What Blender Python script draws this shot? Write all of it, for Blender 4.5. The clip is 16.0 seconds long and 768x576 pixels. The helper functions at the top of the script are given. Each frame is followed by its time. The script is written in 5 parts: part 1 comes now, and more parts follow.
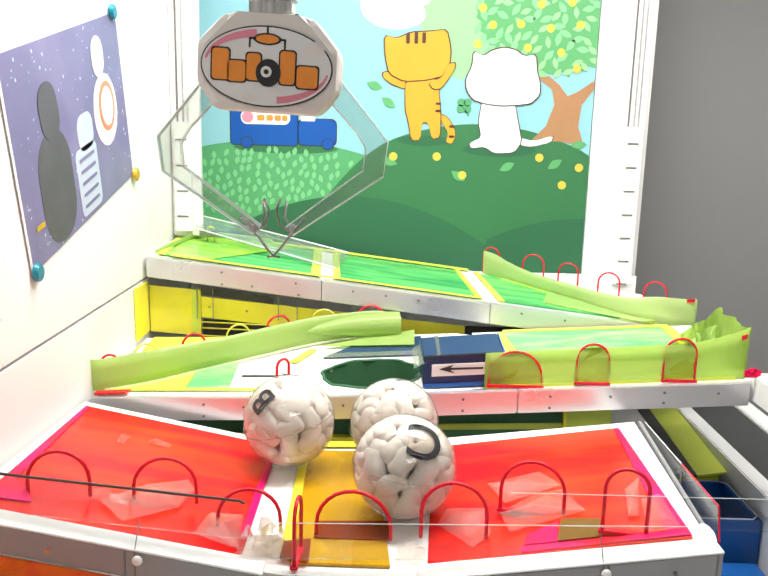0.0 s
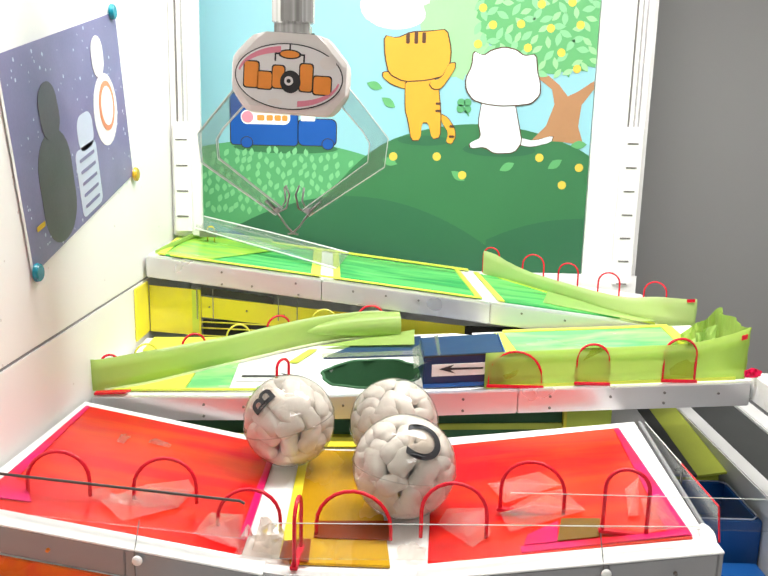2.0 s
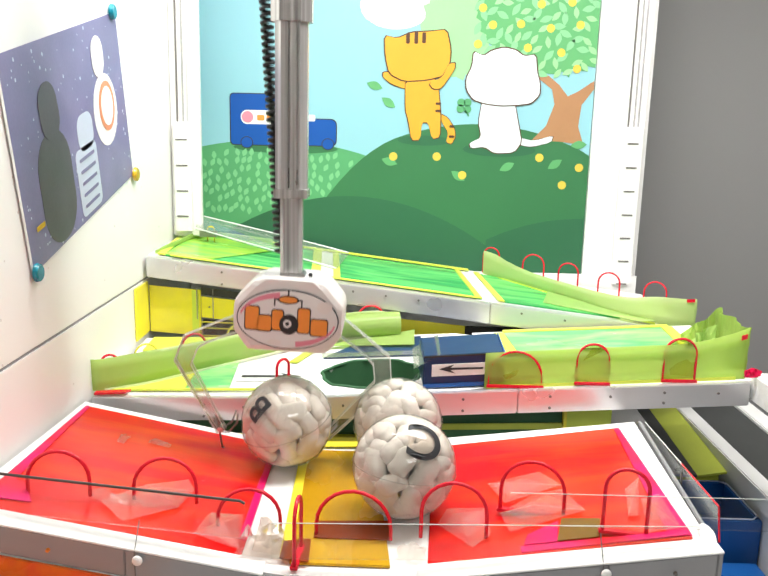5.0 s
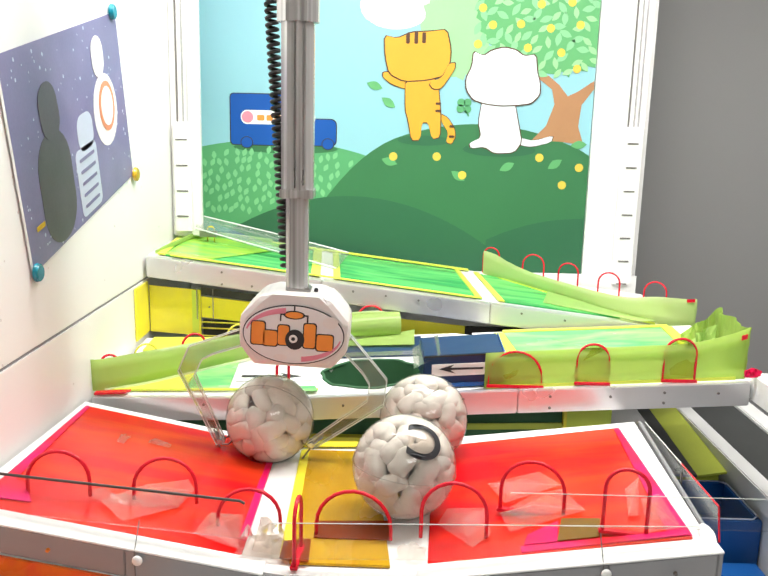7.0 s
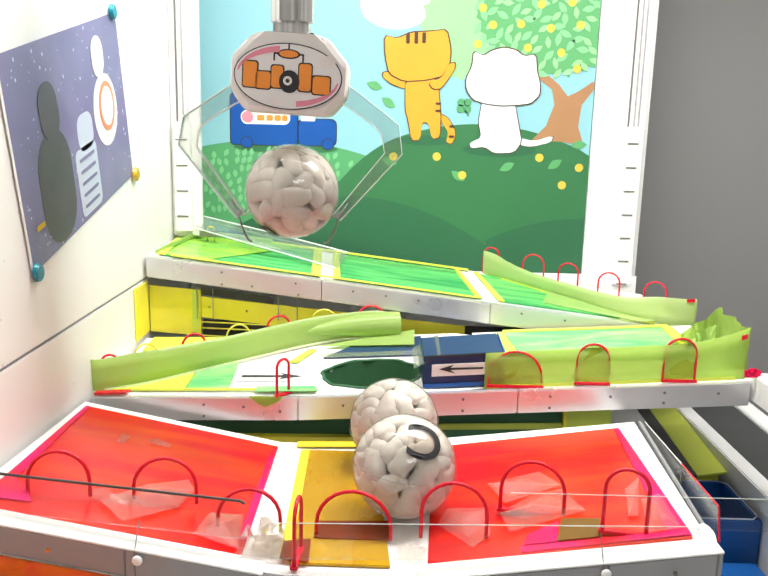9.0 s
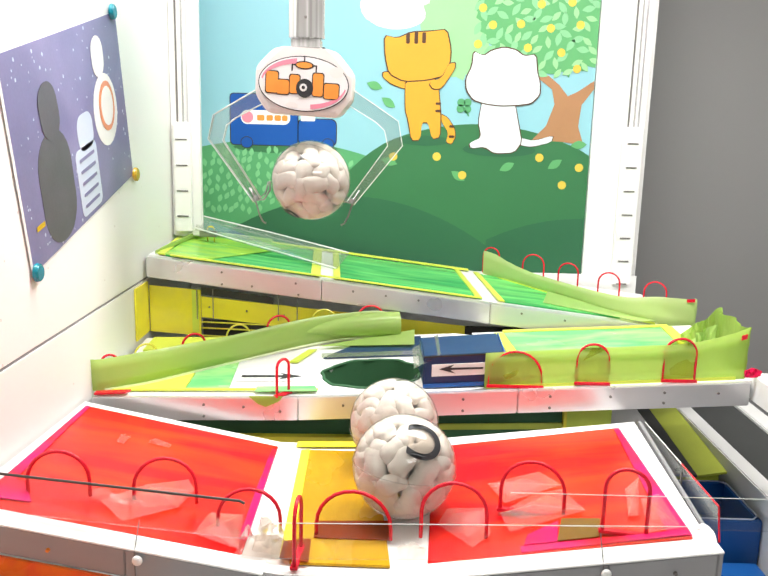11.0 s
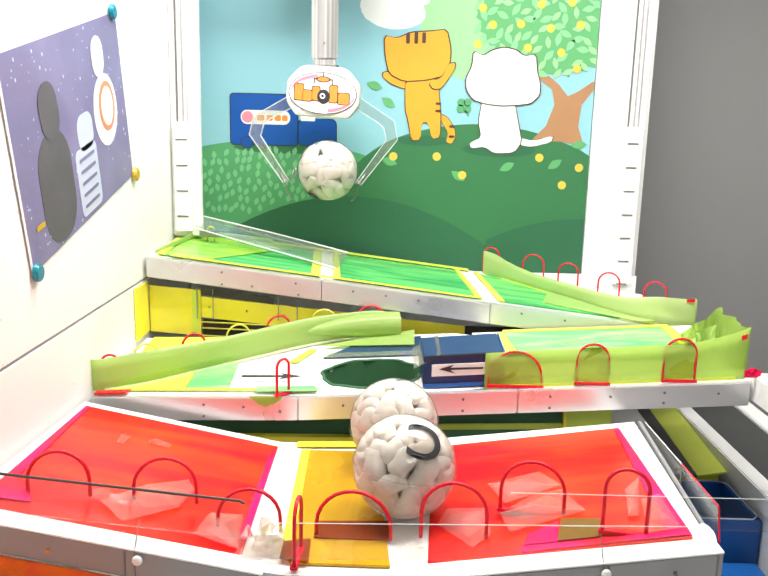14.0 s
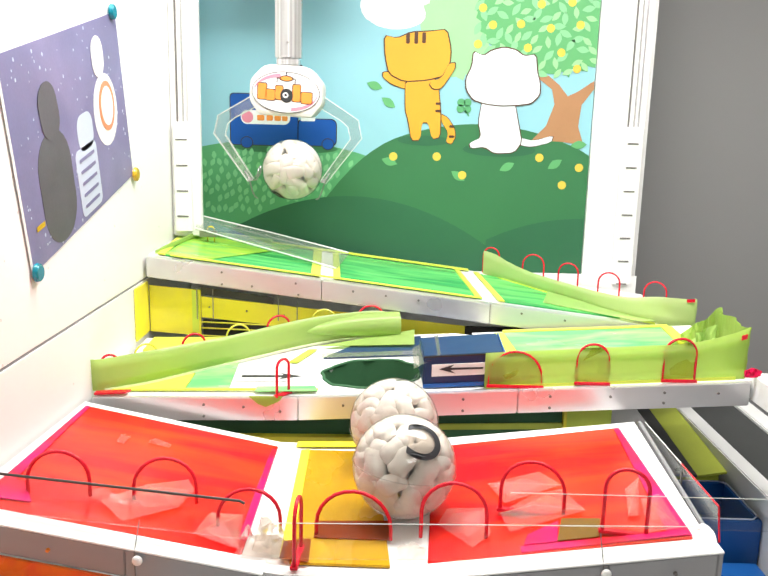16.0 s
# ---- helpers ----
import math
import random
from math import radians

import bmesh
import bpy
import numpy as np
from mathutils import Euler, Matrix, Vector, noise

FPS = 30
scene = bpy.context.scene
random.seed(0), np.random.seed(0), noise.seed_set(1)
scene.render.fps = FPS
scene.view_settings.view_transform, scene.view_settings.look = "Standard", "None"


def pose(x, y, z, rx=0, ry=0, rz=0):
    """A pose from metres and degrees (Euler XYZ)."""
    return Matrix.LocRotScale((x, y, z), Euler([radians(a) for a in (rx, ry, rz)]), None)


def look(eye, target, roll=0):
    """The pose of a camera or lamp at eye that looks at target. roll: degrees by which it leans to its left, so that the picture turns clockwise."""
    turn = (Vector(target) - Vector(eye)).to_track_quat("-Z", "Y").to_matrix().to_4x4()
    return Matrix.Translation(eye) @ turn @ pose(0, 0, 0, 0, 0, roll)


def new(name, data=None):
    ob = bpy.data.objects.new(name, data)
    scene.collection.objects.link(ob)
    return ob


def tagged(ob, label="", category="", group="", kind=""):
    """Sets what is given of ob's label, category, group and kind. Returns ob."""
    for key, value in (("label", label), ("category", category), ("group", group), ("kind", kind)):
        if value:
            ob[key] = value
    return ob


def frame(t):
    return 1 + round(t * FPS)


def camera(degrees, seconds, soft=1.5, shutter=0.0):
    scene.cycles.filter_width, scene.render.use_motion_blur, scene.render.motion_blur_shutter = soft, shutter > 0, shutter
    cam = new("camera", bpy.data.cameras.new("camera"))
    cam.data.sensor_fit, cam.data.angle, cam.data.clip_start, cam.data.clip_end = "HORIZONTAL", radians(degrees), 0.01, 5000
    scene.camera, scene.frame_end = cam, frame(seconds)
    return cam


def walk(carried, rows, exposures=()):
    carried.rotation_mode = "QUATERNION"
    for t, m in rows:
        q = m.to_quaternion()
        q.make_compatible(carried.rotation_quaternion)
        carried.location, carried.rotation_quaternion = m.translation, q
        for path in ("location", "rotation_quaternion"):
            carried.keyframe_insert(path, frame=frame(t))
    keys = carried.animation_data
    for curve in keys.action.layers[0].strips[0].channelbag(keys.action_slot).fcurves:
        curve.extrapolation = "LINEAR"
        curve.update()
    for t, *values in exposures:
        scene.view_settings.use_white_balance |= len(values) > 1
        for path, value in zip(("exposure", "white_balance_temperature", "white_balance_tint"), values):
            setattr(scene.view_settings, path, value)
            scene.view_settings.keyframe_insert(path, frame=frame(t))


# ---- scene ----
EYE_Z = 1.30
cam = camera(51.0, 16.0, soft=1.5, shutter=0.4)
CAM = pose(0, 0, EYE_Z, 78.335, -1.429, 0.444)
walk(cam, [(0.0, CAM), (16.0, CAM)], exposures=[(0.0, 0.14), (16.0, 0.14)])

# ---- light ----
world = bpy.data.worlds.new("world")
scene.world = world
world.use_nodes = True
wb = world.node_tree.nodes["Background"]
wb.inputs[0].default_value = (0.95, 0.97, 1.0, 1)
wb.inputs[1].default_value = 0.14


def area_lamp(name, eye, target, sx, sy, watts, color):
    d = bpy.data.lights.new(name, "AREA")
    d.shape, d.size, d.size_y, d.energy, d.color = "RECTANGLE", sx, sy, watts, color
    ob = new(name, d)
    ob.matrix_world = look(eye, target)
    return ob


area_lamp("cabinet_light", (0.19, 1.09, 2.02), (0.19, 1.09, 0), 1.24, 0.26, 26.0, (1.0, 0.97, 0.96))
# unseen fill lamp added behind the camera for front faces and left wall
area_lamp("room_fill", (1.0, -1.5, 2.72), (0.7, -0.9, 0), 1.6, 0.6, 25.0, (1.0, 0.97, 0.93))


# ---- materials ----
def nodes_of(name):
    m = bpy.data.materials.new(name)
    m.use_nodes = True
    nt = m.node_tree
    return m, nt, nt.nodes["Principled BSDF"]


def mat(name, col, rough=0.5, metal=0.0, vary=0.06, scale=18.0, bump=0.04, fine=220.0, coat=0.0, trans=0.0, spread=0.0, ior=1.45, spec=0.5, stretch=None, tone=None):
    """Procedural surface: two scales of tone variation, roughness wear and fine relief."""
    m, nt, b = nodes_of(name)
    N, L = nt.nodes, nt.links
    tc = N.new("ShaderNodeTexCoord")
    big, small = N.new("ShaderNodeTexNoise"), N.new("ShaderNodeTexNoise")
    big.inputs["Scale"].default_value, big.inputs["Detail"].default_value = scale, 3
    small.inputs["Scale"].default_value, small.inputs["Detail"].default_value = fine, 2
    src = tc.outputs["Object"]
    if stretch:
        mp = N.new("ShaderNodeMapping")
        mp.inputs["Scale"].default_value = stretch
        L.new(src, mp.inputs["Vector"])
        src = mp.outputs[0]
    for n in (big, small):
        L.new(src, n.inputs["Vector"])
    mul = N.new("ShaderNodeMath")
    mul.operation = "MULTIPLY_ADD"
    L.new(big.outputs[0], mul.inputs[0])
    mul.inputs[1].default_value, mul.inputs[2].default_value = 2 * vary, 1 - vary
    add = N.new("ShaderNodeMath")
    add.operation = "MULTIPLY_ADD"
    L.new(small.outputs[0], add.inputs[0])
    add.inputs[1].default_value = vary * 0.6
    L.new(mul.outputs[0], add.inputs[2])
    last = add
    if spread:
        oi = N.new("ShaderNodeObjectInfo")
        sp = N.new("ShaderNodeMath")
        sp.operation = "MULTIPLY_ADD"
        L.new(oi.outputs["Random"], sp.inputs[0])
        sp.inputs[1].default_value = spread
        L.new(add.outputs[0], sp.inputs[2])
        last = sp
    mix = N.new("ShaderNodeVectorMath")
    mix.operation = "SCALE"
    mix.inputs[0].default_value = col
    L.new(last.outputs[0], mix.inputs["Scale"])
    if tone:
        tw, rp = N.new("ShaderNodeMix"), N.new("ShaderNodeMapRange")
        tw.data_type = "RGBA"
        n3 = N.new("ShaderNodeTexNoise")
        n3.inputs["Scale"].default_value, n3.inputs["Detail"].default_value, n3.inputs["Distortion"].default_value = scale * 0.8, 4, 0.6
        mp3 = N.new("ShaderNodeMapping")
        mp3.inputs["Location"].default_value = (3.1, 1.7, 0.4)
        L.new(src, mp3.inputs["Vector"])
        L.new(mp3.outputs[0], n3.inputs["Vector"])
        rp.inputs["From Min"].default_value, rp.inputs["From Max"].default_value = 0.42, 0.68
        L.new(n3.outputs[0], rp.inputs["Value"])
        L.new(rp.outputs[0], tw.inputs["Factor"])
        tw.inputs[6].default_value, tw.inputs[7].default_value = (*col, 1), (*tone, 1)
        L.new(tw.outputs[2], mix.inputs[0])
    L.new(mix.outputs[0], b.inputs["Base Color"])
    r = N.new("ShaderNodeMath")
    r.operation = "MULTIPLY_ADD"
    L.new(big.outputs[0], r.inputs[0])
    r.inputs[1].default_value, r.inputs[2].default_value = 0.18, max(0.02, rough - 0.09)
    L.new(r.outputs[0], b.inputs["Roughness"])
    b.inputs["Metallic"].default_value = metal
    b.inputs["IOR"].default_value = ior
    b.inputs["Specular IOR Level"].default_value = spec
    b.inputs["Coat Weight"].default_value = coat
    b.inputs["Coat Roughness"].default_value = 0.08
    b.inputs["Transmission Weight"].default_value = trans
    if bump:
        bp = N.new("ShaderNodeBump")
        bp.inputs["Strength"].default_value, bp.inputs["Distance"].default_value = bump, 0.002
        L.new(small.outputs[0], bp.inputs["Height"])
        L.new(bp.outputs[0], b.inputs["Normal"])
    return m


def film(name, col, clear, haze=0.5, rough=0.25):
    """Tinted plastic film: part see-through, part glowing through, part glossy."""
    m, nt, b = nodes_of(name)
    N, L = nt.nodes, nt.links
    b.inputs["Base Color"].default_value = (*col, 1)
    b.inputs["Roughness"].default_value = rough
    ns = N.new("ShaderNodeTexNoise")
    tc = N.new("ShaderNodeTexCoord")
    L.new(tc.outputs["Object"], ns.inputs["Vector"])
    ns.inputs["Scale"].default_value = 14
    bp = N.new("ShaderNodeBump")
    bp.inputs["Strength"].default_value, bp.inputs["Distance"].default_value = 0.35, 0.004
    L.new(ns.outputs[0], bp.inputs["Height"])
    L.new(bp.outputs[0], b.inputs["Normal"])
    tl = N.new("ShaderNodeBsdfTranslucent")
    tl.inputs["Color"].default_value = (*col, 1)
    tp = N.new("ShaderNodeBsdfTransparent")
    tp.inputs["Color"].default_value = (*[min(1, c * 0.6 + 0.4) if c > 0.3 else c ** 0.5 for c in col], 1)
    m1, m2 = N.new("ShaderNodeMixShader"), N.new("ShaderNodeMixShader")
    m1.inputs[0].default_value, m2.inputs[0].default_value = haze, clear
    L.new(b.outputs[0], m1.inputs[1])
    L.new(tl.outputs[0], m1.inputs[2])
    L.new(m1.outputs[0], m2.inputs[1])
    L.new(tp.outputs[0], m2.inputs[2])
    L.new(m2.outputs[0], N["Material Output"].inputs["Surface"])
    return m


def clear_plastic(name, tint=(0.97, 0.98, 0.97), gloss=0.10, rough=0.06, haze=0.04, fres=0.7, crease=0.0):
    """Thin clear plastic: see-through with a glossy surface and a trace of haze."""
    m, nt, b = nodes_of(name)
    N, L = nt.nodes, nt.links
    tp, gl, df = N.new("ShaderNodeBsdfTransparent"), N.new("ShaderNodeBsdfGlossy"), N.new("ShaderNodeBsdfDiffuse")
    tp.inputs["Color"].default_value = (*tint, 1)
    gl.inputs["Roughness"].default_value = rough
    df.inputs["Color"].default_value = (0.85, 0.85, 0.83, 1)
    if crease:
        tc, ns, bp = N.new("ShaderNodeTexCoord"), N.new("ShaderNodeTexNoise"), N.new("ShaderNodeBump")
        L.new(tc.outputs["Object"], ns.inputs["Vector"])
        ns.inputs["Scale"].default_value, ns.inputs["Detail"].default_value, ns.inputs["Distortion"].default_value = 26, 2, 1.2
        bp.inputs["Strength"].default_value, bp.inputs["Distance"].default_value = crease, 0.01
        L.new(ns.outputs[0], bp.inputs["Height"])
        L.new(bp.outputs[0], gl.inputs["Normal"])
    lw = N.new("ShaderNodeFresnel")
    lw.inputs["IOR"].default_value = 1.35
    k = N.new("ShaderNodeMath")
    k.operation = "MULTIPLY_ADD"
    k.use_clamp = True
    L.new(lw.outputs[0], k.inputs[0])
    k.inputs[1].default_value, k.inputs[2].default_value = fres, gloss * 0.3
    m1, m2 = N.new("ShaderNodeMixShader"), N.new("ShaderNodeMixShader")
    m1.inputs[0].default_value = haze
    L.new(tp.outputs[0], m1.inputs[1])
    L.new(df.outputs[0], m1.inputs[2])
    L.new(k.outputs[0], m2.inputs[0])
    L.new(m1.outputs[0], m2.inputs[1])
    L.new(gl.outputs[0], m2.inputs[2])
    L.new(m2.outputs[0], N["Material Output"].inputs["Surface"])
    return m


M_WALL = mat("white_laminate", (0.90, 0.90, 0.875), 0.42, vary=0.02, scale=5, bump=0.015)
M_GIRDER = mat("brushed_aluminium", (0.70, 0.69, 0.70), 0.30, metal=0.62, vary=0.04, scale=9, bump=0.02)
# beam aluminium darkened, front-face shade put into the colour; also the wall seam
M_FRONT = mat("shade_grey_aluminium", (0.33, 0.33, 0.34), 0.58, metal=0.15, vary=0.05, scale=9, bump=0.02)
M_BOARD = mat("white_board", (0.84, 0.84, 0.82), 0.45, vary=0.03, scale=12, bump=0.03)
M_BAR = mat("dark_brown_bar", (0.055, 0.042, 0.036), 0.5)
M_SEAM = mat("dark_seam", (0.16, 0.15, 0.14), 0.6)
def streaked(name, col, rough):
    """Drawn metal; bright and dark sheen streaks up its length are painted in."""
    m, nt, b = nodes_of(name)
    N, L = nt.nodes, nt.links
    tc, mp, ns = N.new("ShaderNodeTexCoord"), N.new("ShaderNodeMapping"), N.new("ShaderNodeTexNoise")
    mp.inputs["Scale"].default_value = (170, 170, 1.6)
    L.new(tc.outputs["Object"], mp.inputs["Vector"])
    L.new(mp.outputs[0], ns.inputs["Vector"])
    ns.inputs["Scale"].default_value, ns.inputs["Detail"].default_value = 1.0, 3
    rp = N.new("ShaderNodeValToRGB")
    rp.color_ramp.elements[0].position, rp.color_ramp.elements[1].position = 0.3, 0.7
    rp.color_ramp.elements[0].color = (*[c * 0.45 for c in col], 1)
    rp.color_ramp.elements[1].color = (*col, 1)
    L.new(ns.outputs[0], rp.inputs[0])
    L.new(rp.outputs[0], b.inputs["Base Color"])
    b.inputs["Metallic"].default_value, b.inputs["Roughness"].default_value = 0.6, rough
    return m


M_STEEL = streaked("drawn_steel", (0.93, 0.92, 0.90), 0.26)
M_DARKSTEEL = mat("wire_steel", (0.30, 0.29, 0.28), 0.3, metal=0.9, vary=0.1)
M_HEAD = mat("claw_white_plastic", (0.74, 0.70, 0.67), 0.4, vary=0.06, scale=30, bump=0.04)
M_PLATE = mat("emblem_print", (0.80, 0.79, 0.78), 0.22, vary=0.02, coat=0.5)
M_BLACK = mat("black_rubber", (0.02, 0.02, 0.022), 0.45)
M_INK = mat("black_ink", (0.03, 0.03, 0.032), 0.5)
M_ORANGE = mat("orange_ink", (0.80, 0.28, 0.05), 0.4, vary=0.1, scale=60)
M_PINK = mat("pink_ink", (0.72, 0.25, 0.33), 0.4)
# orange tone paints in the lighter patches where light comes through from behind
M_RED = mat("red_acrylic", (0.64, 0.004, 0.010), 0.24, vary=0.20, scale=11, fine=60, bump=0.22, spec=0.35, stretch=(0.35, 1.7, 1), tone=(0.74, 0.045, 0.008))
M_MAGENTA = mat("magenta_film", (0.72, 0.005, 0.13), 0.35, vary=0.10, spec=0.25, tone=(0.74, 0.008, 0.03))
M_LOWER = mat("orange_acrylic", (0.74, 0.22, 0.02), 0.3, vary=0.2, scale=12, spec=0.3, tone=(0.70, 0.08, 0.04))
M_YELLOW = mat("amber_acrylic", (0.47, 0.25, 0.007), 0.26, vary=0.24, scale=12, spec=0.3, stretch=(1.5, 0.5, 1), bump=0.12, tone=(0.56, 0.34, 0.014))
M_YTAPE = mat("yellow_tape", (0.90, 0.80, 0.05), 0.35, vary=0.10, scale=14, spec=0.3, tone=(0.80, 0.70, 0.09))
M_YLIME = mat("lime_yellow_film", (0.66, 0.76, 0.10), 0.35, vary=0.08, spec=0.3)
M_GREEN = mat("green_acrylic", (0.045, 0.36, 0.10), 0.22, vary=0.45, scale=22, fine=110, bump=0.12, spec=0.4, stretch=(0.3, 1.7, 1), tone=(0.16, 0.60, 0.16))
M_MINT = mat("mint_acrylic", (0.13, 0.46, 0.17), 0.25, vary=0.25, scale=18, bump=0.08, spec=0.4, stretch=(0.4, 1.5, 1), tone=(0.42, 0.70, 0.26))
M_PANE = film("hoop_pane", (0.72, 0.66, 0.26), 0.88, 0.4)
M_CHART = mat("chartreuse_film", (0.36, 0.62, 0.06), 0.25, vary=0.25, scale=26, spec=0.4, stretch=(0.5, 1.5, 1), tone=(0.14, 0.52, 0.10))
M_DGREEN = mat("dark_green_felt", (0.035, 0.12, 0.05), 0.7, vary=0.15)
M_NAVY = mat("navy_card", (0.010, 0.040, 0.115), 0.35, vary=0.12, scale=20)
M_BLUE = mat("blue_plastic", (0.012, 0.10, 0.34), 0.3, vary=0.08)
M_DARK = mat("gap_shade", (0.035, 0.034, 0.032), 0.6, vary=0.2)
M_MAT = mat("black_mat", (0.055, 0.057, 0.055), 0.65, vary=0.1, bump=0.15)
M_GREY = mat("grey_panel", (0.305, 0.305, 0.298), 0.55, vary=0.04, scale=3)
M_FLOOR = mat("room_floor", (0.22, 0.21, 0.20), 0.5, vary=0.15, scale=3)
M_ROOM = mat("room_wall", (0.55, 0.54, 0.52), 0.7, vary=0.05, scale=2)
M_REDWIRE = mat("red_wire", (0.68, 0.010, 0.030), 0.25, vary=0.08, spec=0.5)
M_YELWIRE = mat("yellow_wire", (0.72, 0.66, 0.08), 0.25, vary=0.05, coat=0.5)
M_FOAM = mat("white_foam", (0.71, 0.665, 0.60), 0.8, vary=0.12, scale=60, fine=420, bump=0.35, spread=0.12, spec=0.25)
M_LABEL = mat("paper_label", (0.80, 0.79, 0.76), 0.5, vary=0.03)
M_TAPE = clear_plastic("clear_tape", (1.0, 0.95, 0.90), 0.16, 0.18, 0.085, 0.6)
M_OLIVEFILM = film("olive_brown_film", (0.42, 0.24, 0.05), 0.35, 0.3)
M_ACRYL = clear_plastic("clear_acrylic", (0.96, 0.97, 0.96), 0.04, 0.05, 0.005, 0.30)
M_ARM = clear_plastic("arm_acrylic", (0.90, 0.92, 0.90), 0.2, 0.08, 0.07, 0.6)
M_EDGE = mat("acrylic_edge", (0.76, 0.79, 0.75), 0.2, vary=0.05, coat=0.6)
M_GLINT = mat("crease_glint", (0.85, 0.36, 0.26), 0.2, vary=0.1)
M_GUT = clear_plastic("scuffed_acrylic", (0.94, 0.95, 0.92), 0.10, 0.22, 0.06, 0.35)
M_SHELL = clear_plastic("capsule_shell", (0.975, 0.97, 0.955), 0.14, 0.06, 0.045, 0.5)
M_OLIVE = mat("olive_film", (0.44, 0.50, 0.07), 0.4, vary=0.14, scale=14, spec=0.3)
M_RUST = film("rust_film", (0.50, 0.10, 0.02), 0.45, 0.3)
M_LIME = film("lime_film", (0.57, 0.75, 0.25), 0.12, 0.5)
M_LIMETHIN = film("thin_lime_film", (0.58, 0.75, 0.20), 0.34, 0.5)
M_LIMEPALE = film("pale_lime_film", (0.74, 0.88, 0.42), 0.36, 0.5)
M_HEM = mat("pale_hem", (0.72, 0.82, 0.50), 0.4, vary=0.08)
M_POSTER = mat("poster_violet", (0.185, 0.165, 0.31), 0.4, vary=0.30, scale=9, coat=0.15, tone=(0.24, 0.21, 0.37))
M_PDARK = mat("poster_charcoal", (0.10, 0.092, 0.105), 0.4, vary=0.35, scale=20)
M_PPALE = mat("poster_pale_blue", (0.55, 0.60, 0.72), 0.35, vary=0.1)
M_PWHITE = mat("poster_white", (0.82, 0.80, 0.78), 0.35)
M_PORANGE = mat("poster_orange", (0.75, 0.28, 0.12), 0.35)
M_TEAL = mat("teal_magnet", (0.0, 0.22, 0.30), 0.25, coat=0.6)
M_GOLD = mat("yellow_magnet", (0.62, 0.40, 0.02), 0.25, coat=0.6)
M_SKY = mat("print_sky", (0.27, 0.53, 0.60), 0.5, vary=0.02, scale=3, spec=0.3)
M_CLOUD = mat("print_cloud", (0.80, 0.82, 0.80), 0.5, vary=0.02, spec=0.3)
M_HILL1 = mat("print_hill_mint", (0.098, 0.345, 0.150), 0.5, vary=0.04, spec=0.3)
M_HILL2 = mat("print_hill_green", (0.045, 0.175, 0.073), 0.5, vary=0.04, spec=0.3)
M_HILL3 = mat("print_hill_deep", (0.036, 0.14, 0.070), 0.5, vary=0.04, spec=0.3)
M_LEAF1 = mat("print_leaf_pale", (0.23, 0.52, 0.27), 0.5, vary=0.06, spec=0.3)
M_LEAFB = mat("print_leaf_bush", (0.19, 0.50, 0.24), 0.5, vary=0.06, spec=0.3)
M_LEAF2 = mat("print_leaf_mid", (0.12, 0.38, 0.15), 0.5, vary=0.06, spec=0.3)
M_LEAF0 = mat("print_leaf_far", (0.30, 0.58, 0.29), 0.5, vary=0.06, spec=0.3)
M_FRUIT = mat("print_fruit", (0.66, 0.50, 0.08), 0.5, spec=0.3)
M_TRUNK = mat("print_trunk", (0.40, 0.21, 0.105), 0.5, vary=0.08, spec=0.3)
M_PRINTO = mat("print_orange", (0.68, 0.35, 0.040), 0.5, spec=0.3)
M_PRINTW = mat("print_pale_blue", (0.66, 0.74, 0.77), 0.5, vary=0.02, spec=0.3)
M_PRINTB = mat("print_brown", (0.10, 0.048, 0.03), 0.4)
M_PRINTV = mat("print_van_blue", (0.010, 0.085, 0.36), 0.5, vary=0.05, spec=0.3)


# ---- mesh helpers ----
def link(name, bm, material, parent=None, label="", smooth=False):
    me = bpy.data.meshes.new(name)
    bmesh.ops.recalc_face_normals(bm, faces=bm.faces)
    bm.to_mesh(me)
    bm.free()
    me.materials.append(material)
    if smooth:
        for p in me.polygons:
            p.use_smooth = True
    ob = new(name, me)
    if parent is not None:
        ob.parent = parent
    if label:
        tagged(ob, label)
    return ob


def part(name, bm, material, parent, label="", smooth=False):
    return link(name, bm, material, parent, label, smooth)


def thing(name, label, category, at=(0, 0, 0), group="", kind=""):
    ob = new(name)
    ob.location = at
    return tagged(ob, label, category, group, kind)


def box(x0, x1, y0, y1, z0, z1, bevel=0.0, bm=None):
    own = bm is None
    if own:
        bm = bmesh.new()
    vs = [bm.verts.new((x, y, z)) for x in (x0, x1) for y in (y0, y1) for z in (z0, z1)]
    for f in ((0, 1, 3, 2), (4, 6, 7, 5), (0, 4, 5, 1), (2, 3, 7, 6), (0, 2, 6, 4), (1, 5, 7, 3)):
        bm.faces.new([vs[i] for i in f])
    if own and bevel:
        bmesh.ops.bevel(bm, geom=bm.edges[:], offset=bevel, segments=2, affect="EDGES")
    return bm


def slab(corners, thick, bevel=0.0):
    """A plate under four top corners, in order round."""
    bm = bmesh.new()
    top = [bm.verts.new(c) for c in corners]
    low = [bm.verts.new((c[0], c[1], c[2] - thick)) for c in corners]
    bm.faces.new(top)
    bm.faces.new(low[::-1])
    for i in range(4):
        j = (i + 1) % 4
        bm.faces.new((top[i], low[i], low[j], top[j]))
    if bevel:
        bmesh.ops.bevel(bm, geom=bm.edges[:], offset=bevel, segments=2, affect="EDGES")
    return bm


